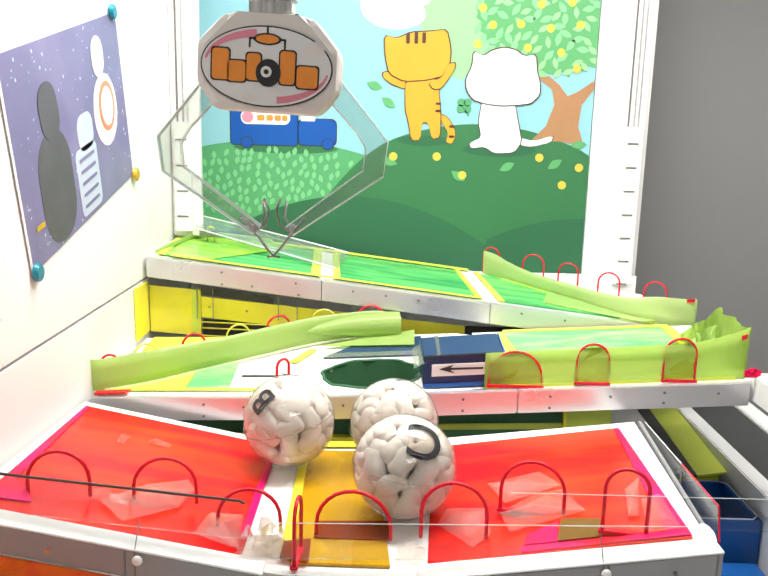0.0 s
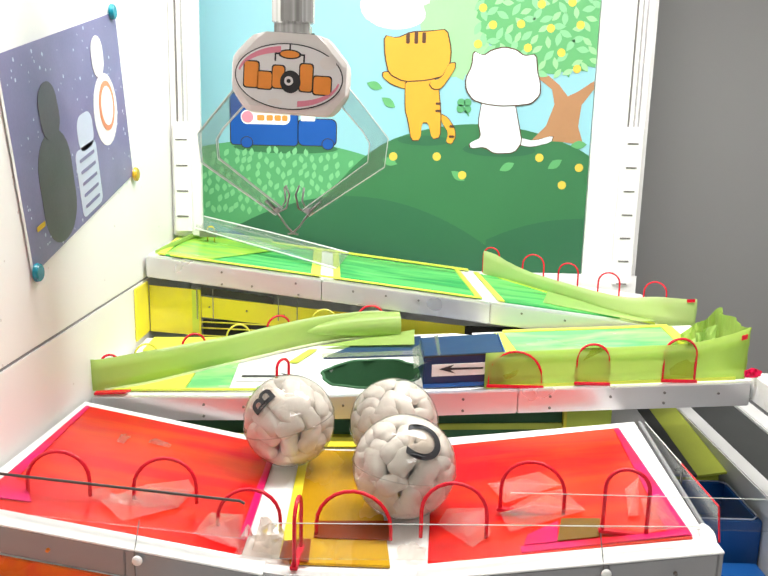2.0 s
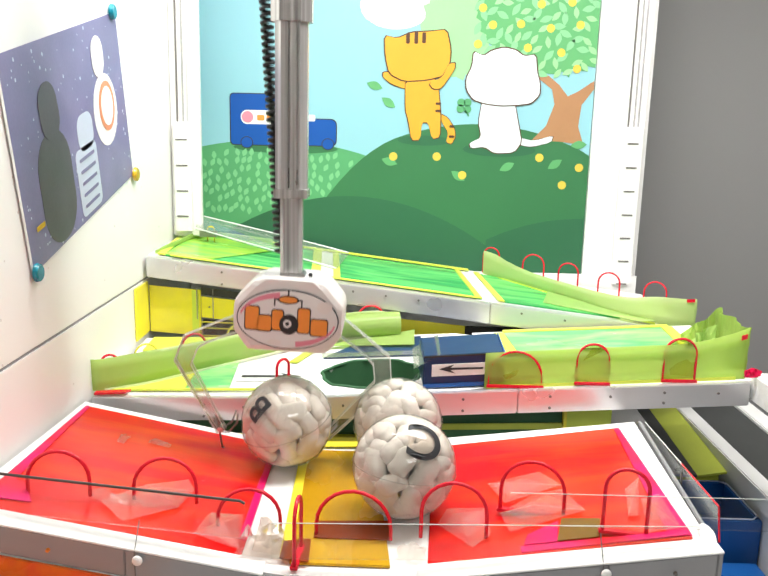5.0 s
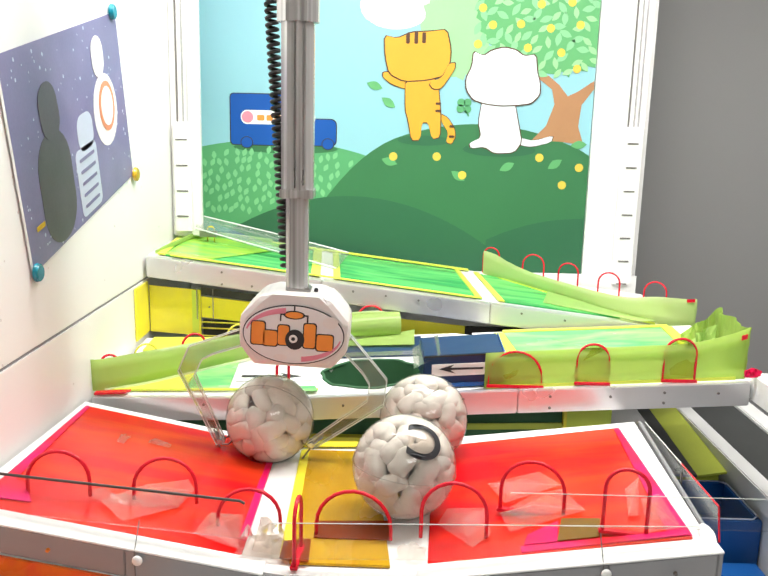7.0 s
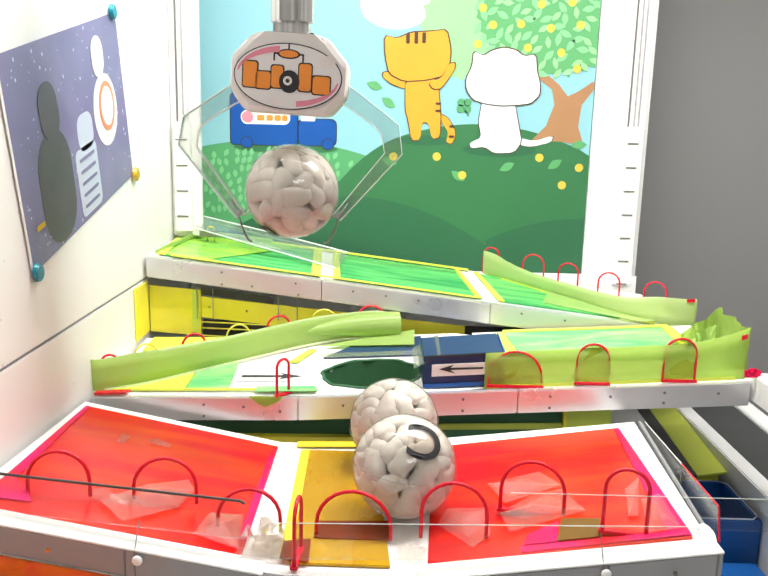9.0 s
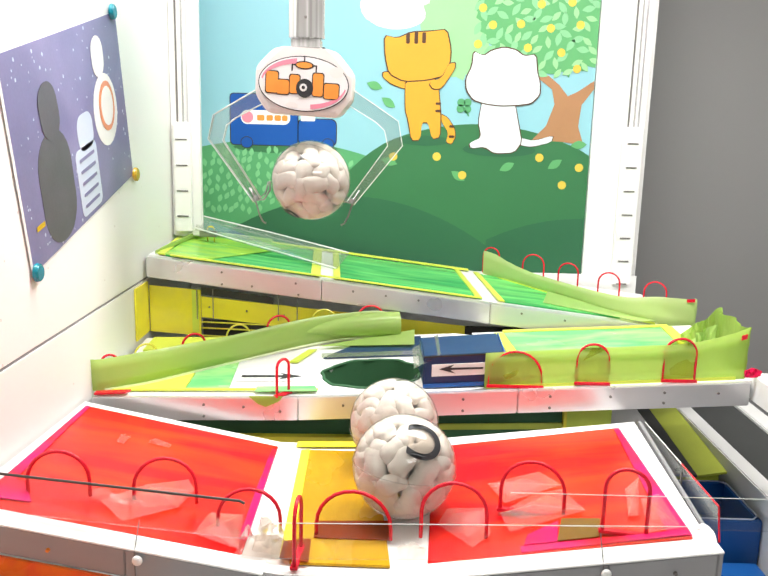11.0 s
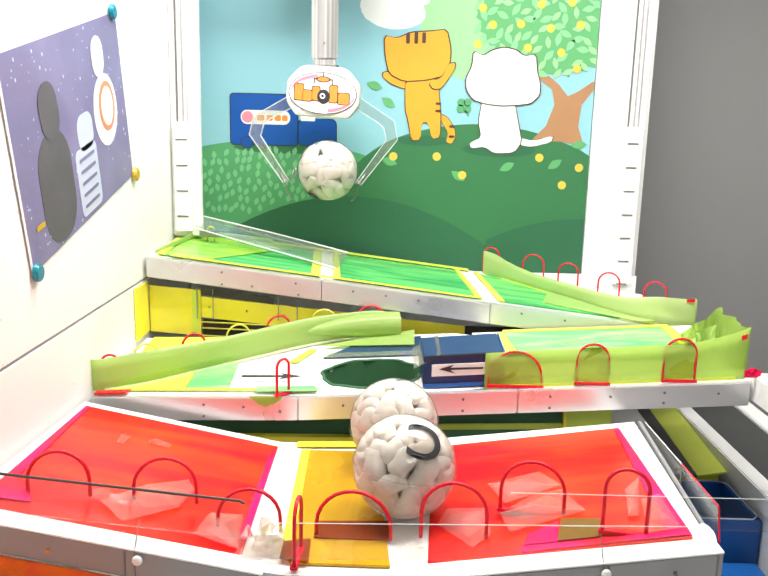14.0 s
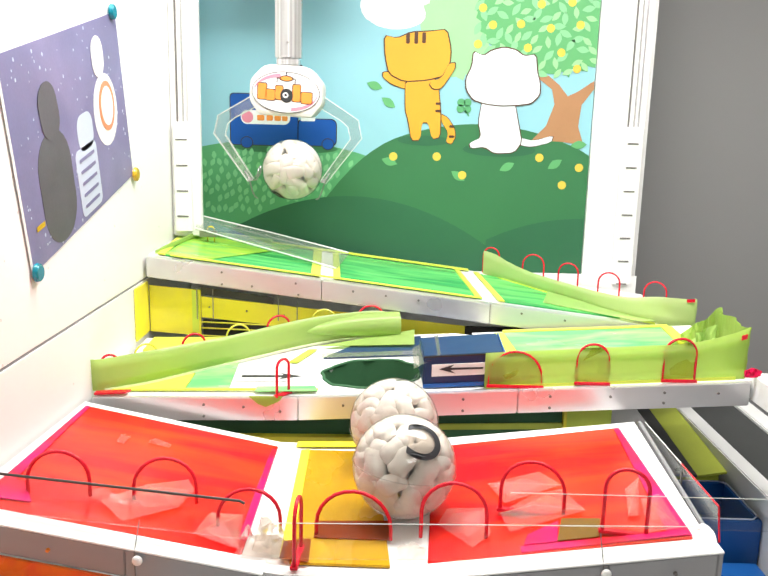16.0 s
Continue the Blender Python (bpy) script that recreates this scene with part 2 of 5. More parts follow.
def tube(pts, r, n=8, bm=None, close=True):
    """A round bar along a line of points."""
    bm = bm or bmesh.new()
    P = [Vector(p) for p in pts]
    rings, side = [], None
    for i, p in enumerate(P):
        d = (P[min(i + 1, len(P) - 1)] - P[max(i - 1, 0)]).normalized()
        if side is None:
            side = d.orthogonal().normalized()
        side = (side - d * side.dot(d)).normalized()
        up = d.cross(side)
        rr = r[i] if isinstance(r, (list, tuple)) else r
        rings.append([bm.verts.new(p + rr * (math.cos(a) * side + math.sin(a) * up)) for a in (2 * math.pi * k / n for k in range(n))])
    for a, b in zip(rings, rings[1:]):
        for k in range(n):
            bm.faces.new((a[k], a[(k + 1) % n], b[(k + 1) % n], b[k]))
    if close:
        bm.faces.new(rings[0][::-1])
        bm.faces.new(rings[-1])
    return bm


def prism(outline, y0, y1, bm=None):
    """An outline in x and z, drawn out from y0 to y1."""
    bm = bm or bmesh.new()
    a = [bm.verts.new((x, y0, z)) for x, z in outline]
    b = [bm.verts.new((x, y1, z)) for x, z in outline]
    bm.faces.new(a)
    bm.faces.new(b[::-1])
    n = len(outline)
    for i in range(n):
        bm.faces.new((a[i], b[i], b[(i + 1) % n], a[(i + 1) % n]))
    return bm


def oval(cx, cz, rx, rz, n=40, rough=0.0, seed=0, tilt=0.0):
    rnd = random.Random(seed)
    out = []
    for k in range(n):
        a = 2 * math.pi * k / n
        s = 1 + rough * rnd.uniform(-1, 1)
        x, z = rx * s * math.cos(a), rz * s * math.sin(a)
        c, d = math.cos(tilt), math.sin(tilt)
        out.append((cx + c * x - d * z, cz + d * x + c * z))
    return out


def rounded(cx, cz, w, h, r, n=6, tilt=0.0):
    out = []
    for sx, sz, a0 in ((1, 1, 0), (-1, 1, 90), (-1, -1, 180), (1, -1, 270)):
        for k in range(n + 1):
            a = radians(a0 + 90 * k / n)
            x, z = sx * (w / 2 - r) + r * math.cos(a), sz * (h / 2 - r) + r * math.sin(a)
            c, d = math.cos(tilt), math.sin(tilt)
            out.append((cx + c * x - d * z, cz + d * x + c * z))
    return out


def sheet(line, thick=0.0012, rows=3, wave=0.0, seed=1):
    """A standing strip of film: rows of (x, y, z of foot, height, lean)."""
    rnd = random.Random(seed)
    pts, m = [], 6
    for i in range(len(line) - 1):
        p0, p1, p2, p3 = (line[max(i - 1, 0)], line[i], line[i + 1], line[min(i + 2, len(line) - 1)])
        for k in range(m):
            t = k / m
            pts.append([0.5 * (2 * b + (c - a) * t + (2 * a - 5 * b + 4 * c - d) * t * t + (3 * b - a - 3 * c + d) * t ** 3) for a, b, c, d in zip(p0, p1, p2, p3)])
    pts.append(list(line[-1]))
    bm = bmesh.new()
    faces = []
    grid = {}
    for i, (x, y, z, h, lean) in enumerate(pts):
        q, p = pts[min(i + 1, len(pts) - 1)], pts[max(i - 1, 0)]
        d = Vector((q[0] - p[0], q[1] - p[1], 0)).normalized()
        nrm = Vector((-d.y, d.x, 0))
        for j in range(rows + 1):
            s = j / rows
            off = lean * s + (wave * rnd.uniform(-1, 1) if 0 < j else 0)
            for side in (0, 1):
                grid[i, j, side] = bm.verts.new(Vector((x, y, z + h * s)) + nrm * (off + side * thick))
    I, J = len(pts) - 1, rows
    for i in range(I):
        for j in range(J):
            bm.faces.new((grid[i, j, 0], grid[i + 1, j, 0], grid[i + 1, j + 1, 0], grid[i, j + 1, 0]))
            bm.faces.new((grid[i, j, 1], grid[i, j + 1, 1], grid[i + 1, j + 1, 1], grid[i + 1, j, 1]))
        for j in (0, J):
            bm.faces.new((grid[i, j, 0], grid[i, j, 1], grid[i + 1, j, 1], grid[i + 1, j, 0]))
    for j in range(J):
        for i in (0, I):
            bm.faces.new((grid[i, j, 0], grid[i, j + 1, 0], grid[i, j + 1, 1], grid[i, j, 1]))
    return bm


def arch_line(w, h):
    """Points of an upright hoop with a round top."""
    r = w / 2
    pts = [(-r, 0, 0), (-r, 0, (h - r) * 0.5)] if h > r else [(-r, 0, 0)]
    for k in range(13):
        a = math.pi - math.pi * k / 12
        pts.append((r * math.cos(a), 0, max(h - r, 0.002) + (r if h > r else h) * math.sin(a)))
    pts += [(r, 0, (h - r) * 0.5), (r, 0, 0)] if h > r else [(r, 0, 0)]
    return pts


def hoop(x, y, z, w, h, turn=0.0, material=None, r=0.0022, lean=0.0, label="glossy red plastic wire hoop standing on a ramp edge", group="red hoops", foot=True):
    material = material or M_REDWIRE
    ob = thing("wire_hoop", label, "hoop", group=group)
    ob.matrix_world = pose(x, y, z, lean, 0, turn)
    part("arch", tube(arch_line(w, h), r, 8), material, ob, smooth=True)
    if foot:
        part("foot", box(-w / 2 - 0.004, w / 2 + 0.004, -0.004, 0.004, -0.001, 0.003, 0.0008), material, ob)
    return ob


def screw(x, y, z, r, parent, material=None):
    bm = bmesh.new()
    bmesh.ops.create_cone(bm, cap_ends=True, segments=14, radius1=r, radius2=r * 0.8, depth=0.003, matrix=pose(x, y, z, 90))
    return part("screw", bm, material or M_SEAM, parent)

# ---- room and cabinet shell ----
def structure(name, bm, material, label):
    return tagged(link(name, bm, material), label, "structure", kind="structure")


structure("floor", box(-3.0, 3.0, -3.0, 3.0, -0.1, 0.0), M_FLOOR, "dark grey arcade room floor")
structure("ceiling", box(-3.0, 3.0, -3.0, 3.0, 2.8, 2.9), M_ROOM, "pale arcade room ceiling")
structure("wall_south", box(-3.0, 3.0, -3.1, -3.0, 0, 2.8), M_ROOM, "plain pale room wall")
structure("wall_north", box(-3.0, 3.0, 3.0, 3.1, 0, 2.8), M_GREY, "plain grey room wall")
structure("wall_west", box(-3.1, -3.0, -3.0, 3.0, 0, 2.8), M_ROOM, "plain pale room wall")
structure("wall_east", box(3.0, 3.1, -3.0, 3.0, 0, 2.8), M_ROOM, "plain pale room wall")
structure("partition", box(0.56, 1.70, 2.02, 2.05, 0.0, 2.30), M_GREY, "smooth mid-grey partition panel behind the cabinet")

XL, YB = -0.445, 1.80
cab = tagged(new("cabinet_wall"), "glossy white laminate side wall of a crane game cabinet", "structure", kind="structure")
part("upper_panel", box(XL - 0.02, XL, 0.2, YB, 1.0080, 2.06), M_WALL, cab)
part("lower_panel", box(XL - 0.02, XL, 0.2, YB, 0.55, 1.0025), M_WALL, cab)
part("seam", box(XL - 0.018, XL - 0.003, 0.2, YB - 0.01, 1.0025, 1.0080), M_FRONT, cab)
sp = random.Random(17)
bm = bmesh.new()
for k in range(26):
    y, z, q = sp.uniform(0.85, 1.6), sp.uniform(0.90, 1.30), sp.choice((0.0007, 0.0009, 0.0013))
    box(XL - 0.0005, XL + 0.0004, y - q, y + q, z - q * 1.3, z + q * 1.3, 0, bm)
tagged(part("specks", bm, M_HEAD, cab, "small scuffs and pin holes"), kind="stuff")
structure("cabinet_top", box(XL - 0.02, 0.92, 0.2, YB + 0.02, 2.06, 2.09), M_WALL, "white top panel of the cabinet")
structure("cabinet_back", box(XL - 0.02, 0.565, YB + 0.004, YB + 0.024, 0.55, 2.06), M_WALL, "white back panel of the cabinet")
structure("cabinet_deck", box(XL, 1.0, 0.2, YB, 0.55, 0.57), M_BOARD, "pale deck under the ramps")
structure("light_strip_housing", box(-0.44, 0.82, 0.94, 1.24, 2.03, 2.06), M_WALL, "white housing of the cabinet light strip")


def side_post(x0, x1, b0, b1, y, zlow, ztop, label):
    """A cabinet post: a plain strip with rail grooves above a slotted block."""
    ob = tagged(new("corner_post"), label, "structure", kind="structure")
    part("post", box(x0, x1, y - 0.015, y + 0.003, zlow - 0.01, 2.06, 0.002), M_BOARD, ob)
    mid = (b0 + b1) / 2
    for dx, m in ((-0.012, M_SEAM), (0.000, M_STEEL), (0.009, M_GIRDER)):
        part("rail_groove", box(mid + dx, mid + dx + 0.0032, y - 0.018, y - 0.014, ztop, 2.06), m, ob)
    part("slotted_block", box(b0, b1, y - 0.030, y - 0.0155, zlow, ztop, 0.002), M_BOARD, ob)
    k = 0
    while ztop - 0.035 - 0.0515 * k > zlow:
        z = ztop - 0.035 - 0.0515 * k
        part("slot", box(mid - 0.012, mid + 0.011, y - 0.0316, y - 0.0298, z - 0.0014, z + 0.0014), M_SEAM, ob)
        k += 1
    return ob


side_post(XL + 0.001, -0.385, -0.436, -0.402, 1.672, 1.068, 1.290, "white cabinet corner post with a slotted strip")
side_post(0.440, 0.553, 0.504, 0.5475, YB, 0.955, 1.302, "wide white cabinet corner post with a slotted strip")

# ---- printed backdrop ----
K = YB / 1.75


def bx(x):
    return x * K


def bz(z):
    return EYE_Z + (z - EYE_Z) * K


def bpts(pts):
    return [(bx(x), bz(z)) for x, z in pts]


board = thing("backdrop_board", "printed backdrop board of green hills, tree and pale blue sky", "backdrop")
BX0, BX1, BZ0, BZ1 = -0.412, 0.426, 0.93, 2.0


def inside(pts):
    return [(min(max(x, bx(BX0)), bx(BX1)), min(max(z, bz(BZ0)), bz(BZ1))) for x, z in pts]


def printed(name, pts, layer, material):
    y = YB - 0.0060 - 0.00022 * (layer - BASE)
    return part(name, prism(inside(pts), y - 0.0003, y), material, board)


part("sky_sheet", box(bx(BX0), bx(BX1), YB - 0.006, YB, bz(BZ0), bz(BZ1)), M_SKY, board)
BASE = 13
printed("cloud", oval(bx(0.005), bz(1.535), 0.075, 0.048, 60, 0.012, 3), BASE, M_CLOUD)
printed("cloud", oval(bx(-0.215), bz(1.575), 0.07, 0.030, 60, 0.012, 4), BASE, M_CLOUD)


def hill(layer, material, xs, f, name="hill"):
    top = [(bx(x), bz(f(x))) for x in xs]
    return printed(name, [(bx(xs[0]), bz(BZ0))] + top + [(bx(xs[-1]), bz(BZ0))][0:1], layer, material)


def span(a, b, n=28):
    return [a + (b - a) * i / (n - 1) for i in range(n)]


hill(BASE + 1, M_HILL1, span(-0.418, 0.05), lambda x: 1.257 - 0.35 * (x + 0.24) ** 2 * (2.3 if x > -0.24 else 2.0))
hill(BASE + 2, M_HILL2, span(-0.20, 0.43), lambda x: 1.300 - 1.05 * (x - 0.19) ** 2 - (2.2 * (0.02 - x) ** 2 if x < 0.02 else 0))
hill(BASE + 3, M_HILL3, span(-0.39, 0.225), lambda x: 1.141 - 1.15 * (x + 0.08) ** 2)
hill(BASE + 4, M_HILL3, span(0.215, 0.43), lambda x: 1.104 - 1.2 * (x - 0.42) ** 2)


def leaf_shape(cx, cz, L, W, a):
    pts = []
    for k in range(7):
        t = k / 6
        pts.append((L * (t - 0.5), W * math.sin(math.pi * t) * 0.5))
    for k in range(5, 0, -1):
        t = k / 6
        pts.append((L * (t - 0.5), -W * math.sin(math.pi * t) * 0.5))
    c, s = math.cos(a), math.sin(a)
    return [(cx + c * x - s * z, cz + s * x + c * z) for x, z in pts]


def many(name, shapes, layer, material, label=""):
    bm = bmesh.new()
    y = YB - 0.0060 - 0.00022 * (layer - BASE)
    for pts in shapes:
        prism(inside(pts), y - 0.00032, y, bm)
    ob = part(name, bm, material, board, label)
    return tagged(ob, kind="stuff")


rnd = random.Random(11)
bush = []
for i in range(900):
    x, z = rnd.uniform(-0.415, -0.07), rnd.uniform(1.10, 1.245)
    top = 1.245 - 0.6 * (x + 0.24) ** 2
    green = 1.300 - 1.05 * (x - 0.19) ** 2 - 2.2 * (0.02 - x) ** 2
    deep = 1.141 - 1.15 * (x + 0.08) ** 2
    low = max(deep, green if x > -0.19 else 0) + 0.008
    if low < z < top - 0.008 and all((x - a) ** 2 + ((z - b) * 0.8) ** 2 > 0.0125 ** 2 for a, b, _ in bush):
        bush.append((x, z, rnd.uniform(1.0, 1.9)))
many("bush_leaf", [leaf_shape(bx(x), bz(z), 0.0185, 0.0105, a) for x, z, a in bush], BASE + 2, M_LEAFB)

# the tree: far clump, near clump, trunk, single leaves and fruit
printed("far_foliage", oval(bx(0.135), bz(1.50), 0.075, 0.115, 60, 0.08, 5), BASE + 1, M_LEAF0)
printed("trunk", bpts([(0.300, 1.268), (0.330, 1.300), (0.345, 1.345), (0.338, 1.375), (0.304, 1.400), (0.312, 1.412), (0.330, 1.402), (0.352, 1.385), (0.372, 1.362), (0.392, 1.372), (0.425, 1.395), (0.428, 1.378), (0.402, 1.345), (0.398, 1.300), (0.412, 1.262), (0.360, 1.268)]), BASE + 3, M_TRUNK)
printed("foliage", oval(bx(0.33), bz(1.545), 0.165, 0.145, 90, 0.06, 6), BASE + 4, M_LEAF2)
lf = []
for i in range(700):
    x, z = rnd.uniform(0.10, 0.425), rnd.uniform(1.39, 1.62)
    if ((x - 0.33) / 0.165) ** 2 + ((z - 1.545) / 0.145) ** 2 < 1.05 and all((x - a) ** 2 + (z - b) ** 2 > 0.017 ** 2 for a, b, _ in lf):
        lf.append((x, z, rnd.uniform(0, 3.14)))
many("tree_leaf", [leaf_shape(bx(x), bz(z), 0.030, 0.014, a) for x, z, a in lf[::2]], BASE + 5, M_LEAF1)
many("tree_leaf_dark", [leaf_shape(bx(x), bz(z), 0.026, 0.012, a) for x, z, a in lf[1::2]], BASE + 5.5, M_LEAF0)
for x, z in ((0.185, 1.535), (0.207, 1.502), (0.265, 1.505), (0.327, 1.498), (0.388, 1.506), (0.178, 1.463), (0.282, 1.458), (0.352, 1.450), (0.387, 1.418), (0.368, 1.55), (0.305, 1.545)):
    printed("fruit", oval(bx(x), bz(z), 0.0088, 0.0088, 18), BASE + 6, M_FRUIT)
for x, z in ((0.008, 1.228), (0.101, 1.230), (0.157, 1.192), (0.320, 1.233), (0.406, 1.214), (0.372, 1.176)):
    printed("fallen_fruit", oval(bx(x), bz(z), 0.0092, 0.0092, 18), BASE + 6, M_FRUIT)
for x, z, a in ((0.0, 1.217, -0.3), (0.148, 1.190, -0.6), (0.252, 1.212, 0.5), (0.354, 1.220, 0.6), (-0.035, 1.374, -0.3), (-0.005, 1.340, -0.6), (0.402, 1.262, 0.1)):
    printed("fallen_leaf", leaf_shape(bx(x), bz(z), 0.036, 0.018, a), BASE + 5, M_LEAF2)
# two plain figures stand in for the painted animals
def figure(name, pts, layer, material, rim=0.0028):
    cx, cz = sum(p[0] for p in pts) / len(pts), sum(p[1] for p in pts) / len(pts)
    grown = []
    for x, z in pts:
        d = max(math.hypot(x - cx, z - cz), 1e-6)
        grown.append((x + (x - cx) / d * rim, z + (z - cz) / d * rim))
    def eased(loop):
        out = []
        for (xa, za), (xb, zb_) in zip(loop, loop[1:] + loop[:1]):
            out += [(xa * 0.82 + xb * 0.18, za * 0.82 + zb_ * 0.18), (xa * 0.5 + xb * 0.5, za * 0.5 + zb_ * 0.5), (xa * 0.18 + xb * 0.82, za * 0.18 + zb_ * 0.82)]
        return out
    printed(name + "_outline", eased(grown), layer, M_PRINTB)
    printed(name, eased(pts), layer + 1, material)


printed("figure_shadow", oval(0.075, 1.262, 0.058, 0.011, 30), BASE + 4, M_HILL3)
printed("figure_shadow", oval(0.240, 1.246, 0.080, 0.015, 30), BASE + 4, M_HILL3)
figure("orange_tail", [(0.109, 1.32), (0.125, 1.312), (0.14, 1.29), (0.143, 1.271), (0.135, 1.256), (0.123, 1.26), (0.127, 1.281), (0.112, 1.302)], BASE + 5, M_PRINTO, 0.0020)
figure("orange_arm", [(0.033, 1.388), (-0.003, 1.406), (-0.018, 1.404), (-0.018, 1.394), (0.001, 1.38), (0.033, 1.37)], BASE + 5, M_PRINTO)
figure("orange_body", [(0.03, 1.393), (0.099, 1.397), (0.106, 1.343), (0.109, 1.312), (0.109, 1.27), (0.092, 1.266), (0.082, 1.301), (0.069, 1.301), (0.066, 1.263), (0.047, 1.262), (0.039, 1.305), (0.032, 1.326)], BASE + 7, M_PRINTO, 0.0024)
figure("orange_head", [(-0.017, 1.481), (0.011, 1.475), (0.04, 1.488), (0.082, 1.491), (0.115, 1.496), (0.125, 1.456), (0.124, 1.426), (0.111, 1.4), (0.075, 1.391), (0.027, 1.387), (-0.005, 1.402), (-0.014, 1.437)], BASE + 9, M_PRINTO)
figure("orange_arm", [(0.109, 1.397), (0.122, 1.425), (0.136, 1.428), (0.135, 1.414), (0.109, 1.374), (0.091, 1.372), (0.081, 1.384)], BASE + 11, M_PRINTO)
for x, z, w, h in ((0.033, 1.4758, 0.008, 0.022), (0.0507, 1.4775, 0.008, 0.025), (0.0674, 1.4777, 0.008, 0.022), (0.103, 1.3415, 0.012, 0.005), (0.103, 1.326, 0.012, 0.005), (0.134, 1.294, 0.011, 0.005), (0.1345, 1.272, 0.012, 0.005)):
    printed("brown_stripe", rounded(x, z, w, h, 0.0024, 4), BASE + 12, M_PRINTB)
figure("white_tail", [(0.28, 1.274), (0.315, 1.267), (0.356, 1.28), (0.353, 1.265), (0.31, 1.254), (0.283, 1.258)], BASE + 5, M_PRINTW, 0.0020)
figure("white_body", [(0.198, 1.351), (0.267, 1.352), (0.278, 1.306), (0.288, 1.264), (0.273, 1.241), (0.23, 1.238), (0.208, 1.252), (0.178, 1.248), (0.174, 1.259), (0.2, 1.272), (0.192, 1.304)], BASE + 7, M_PRINTW, 0.0024)
figure("white_head", [(0.175, 1.453), (0.197, 1.443), (0.213, 1.455), (0.240, 1.462), (0.265, 1.457), (0.282, 1.445), (0.308, 1.449), (0.312, 1.415), (0.320, 1.390), (0.321, 1.365), (0.303, 1.347), (0.275, 1.343), (0.240, 1.341), (0.205, 1.344), (0.178, 1.352), (0.163, 1.372), (0.161, 1.396), (0.173, 1.422)], BASE + 9, M_PRINTW)
for dx, dz in ((-0.007, 0.008), (0.007, 0.008), (-0.008, -0.005), (0.007, -0.006)):
    printed("clover_leaf", oval(0.1594 + dx, 1.3372 + dz, 0.0085, 0.0085, 16), BASE + 8, M_HILL1)
printed("clover_stem", rounded(0.166, 1.323, 0.003, 0.016, 0.001, 3, 0.6), BASE + 8, M_HILL1)
# the painted van
printed("van_shadow", oval(bx(-0.222), bz(1.240), 0.115, 0.012, 30), BASE + 2, M_HILL2)
printed("van_outline", rounded(bx(-0.268), bz(1.298), 0.150, 0.112, 0.009), BASE + 3, M_INK)
printed("van_outline", rounded(bx(-0.155), bz(1.274), 0.086, 0.060, 0.013), BASE + 3, M_INK)
printed("van_box", rounded(bx(-0.268), bz(1.298), 0.146, 0.108, 0.008), BASE + 4, M_PRINTV)
printed("van_cab", rounded(bx(-0.155), bz(1.274), 0.082, 0.056, 0.012), BASE + 4, M_PRINTV)
printed("van_window", rounded(bx(-0.175), bz(1.304), 0.032, 0.014, 0.003), BASE + 5, M_CLOUD)
for x in (-0.305, -0.132):
    printed("van_tyre", oval(bx(x), bz(1.250), 0.0140, 0.0130, 24), BASE + 5, M_INK)
    printed("van_wheel", oval(bx(x), bz(1.250), 0.0122, 0.0112, 24), BASE + 6, M_PRINTV)
printed("van_badge", rounded(bx(-0.265), bz(1.303), 0.108, 0.030, 0.014), BASE + 5, M_CLOUD)
printed("van_badge_disc", oval(bx(-0.303), bz(1.303), 0.0125, 0.0125, 20), BASE + 6, M_PINK)
for x, w in ((-0.275, 0.016), (-0.256, 0.014), (-0.239, 0.014), (-0.224, 0.012)):
    printed("van_badge_bar", rounded(bx(x), bz(1.302), w, 0.012, 0.003), BASE + 6, M_ORANGE)

# ---- poster on the side wall ----
poster = thing("poster", "violet space poster held to the white wall by magnets", "poster")
poster.matrix_world = Matrix.Translation((XL + 0.002, 1.165, 1.281)) @ Euler((0, 0, radians(90))).to_matrix().to_4x4() @ Euler((0, radians(-13.5), 0)).to_matrix().to_4x4()


def on_poster(name, pts, layer, material):
    return part(name, prism(pts, -0.0004 * layer - 0.0003, -0.0004 * layer), material, poster)


pw, ph = 0.420, 0.268
part("sheet", prism([(-pw / 2, -ph / 2), (pw / 2, -ph / 2), (pw / 2, ph / 2), (-pw / 2, ph / 2)], -0.0006, 0.0), M_POSTER, poster)
part("white_edge", box(-pw / 2 - 0.006, -pw / 2, -0.0005, 0.0, -ph / 2, ph / 2), M_PWHITE, poster)
on_poster("dark_shape", rounded(-0.095, 0.045, 0.060, 0.075, 0.028, tilt=0.1), 3, M_PDARK)
on_poster("dark_shape", rounded(-0.100, -0.055, 0.110, 0.150, 0.050), 2, M_PDARK)
on_poster("pale_shape", rounded(0.020, -0.010, 0.062, 0.052, 0.02), 2, M_PPALE)
on_poster("pale_shape", rounded(0.012, -0.078, 0.085, 0.098, 0.012), 2, M_PPALE)
for k in range(5):
    on_poster("stripe", rounded(0.012, -0.045 - 0.017 * k, 0.060, 0.005, 0.002), 4, M_POSTER)
on_poster("white_shape", rounded(0.105, 0.082, 0.050, 0.060, 0.024), 3, M_PWHITE)
on_poster("white_shape", oval(0.115, 0.000, 0.052, 0.055), 2, M_PWHITE)
on_poster("orange_shape", oval(0.120, 0.005, 0.034, 0.038), 4, M_PORANGE)
on_poster("white_shape", oval(0.120, 0.005, 0.026, 0.030), 5, M_PWHITE)
on_poster("caption_bar", rounded(-0.172, -0.085, 0.026, 0.007, 0.002), 4, M_GOLD)
srnd = random.Random(4)
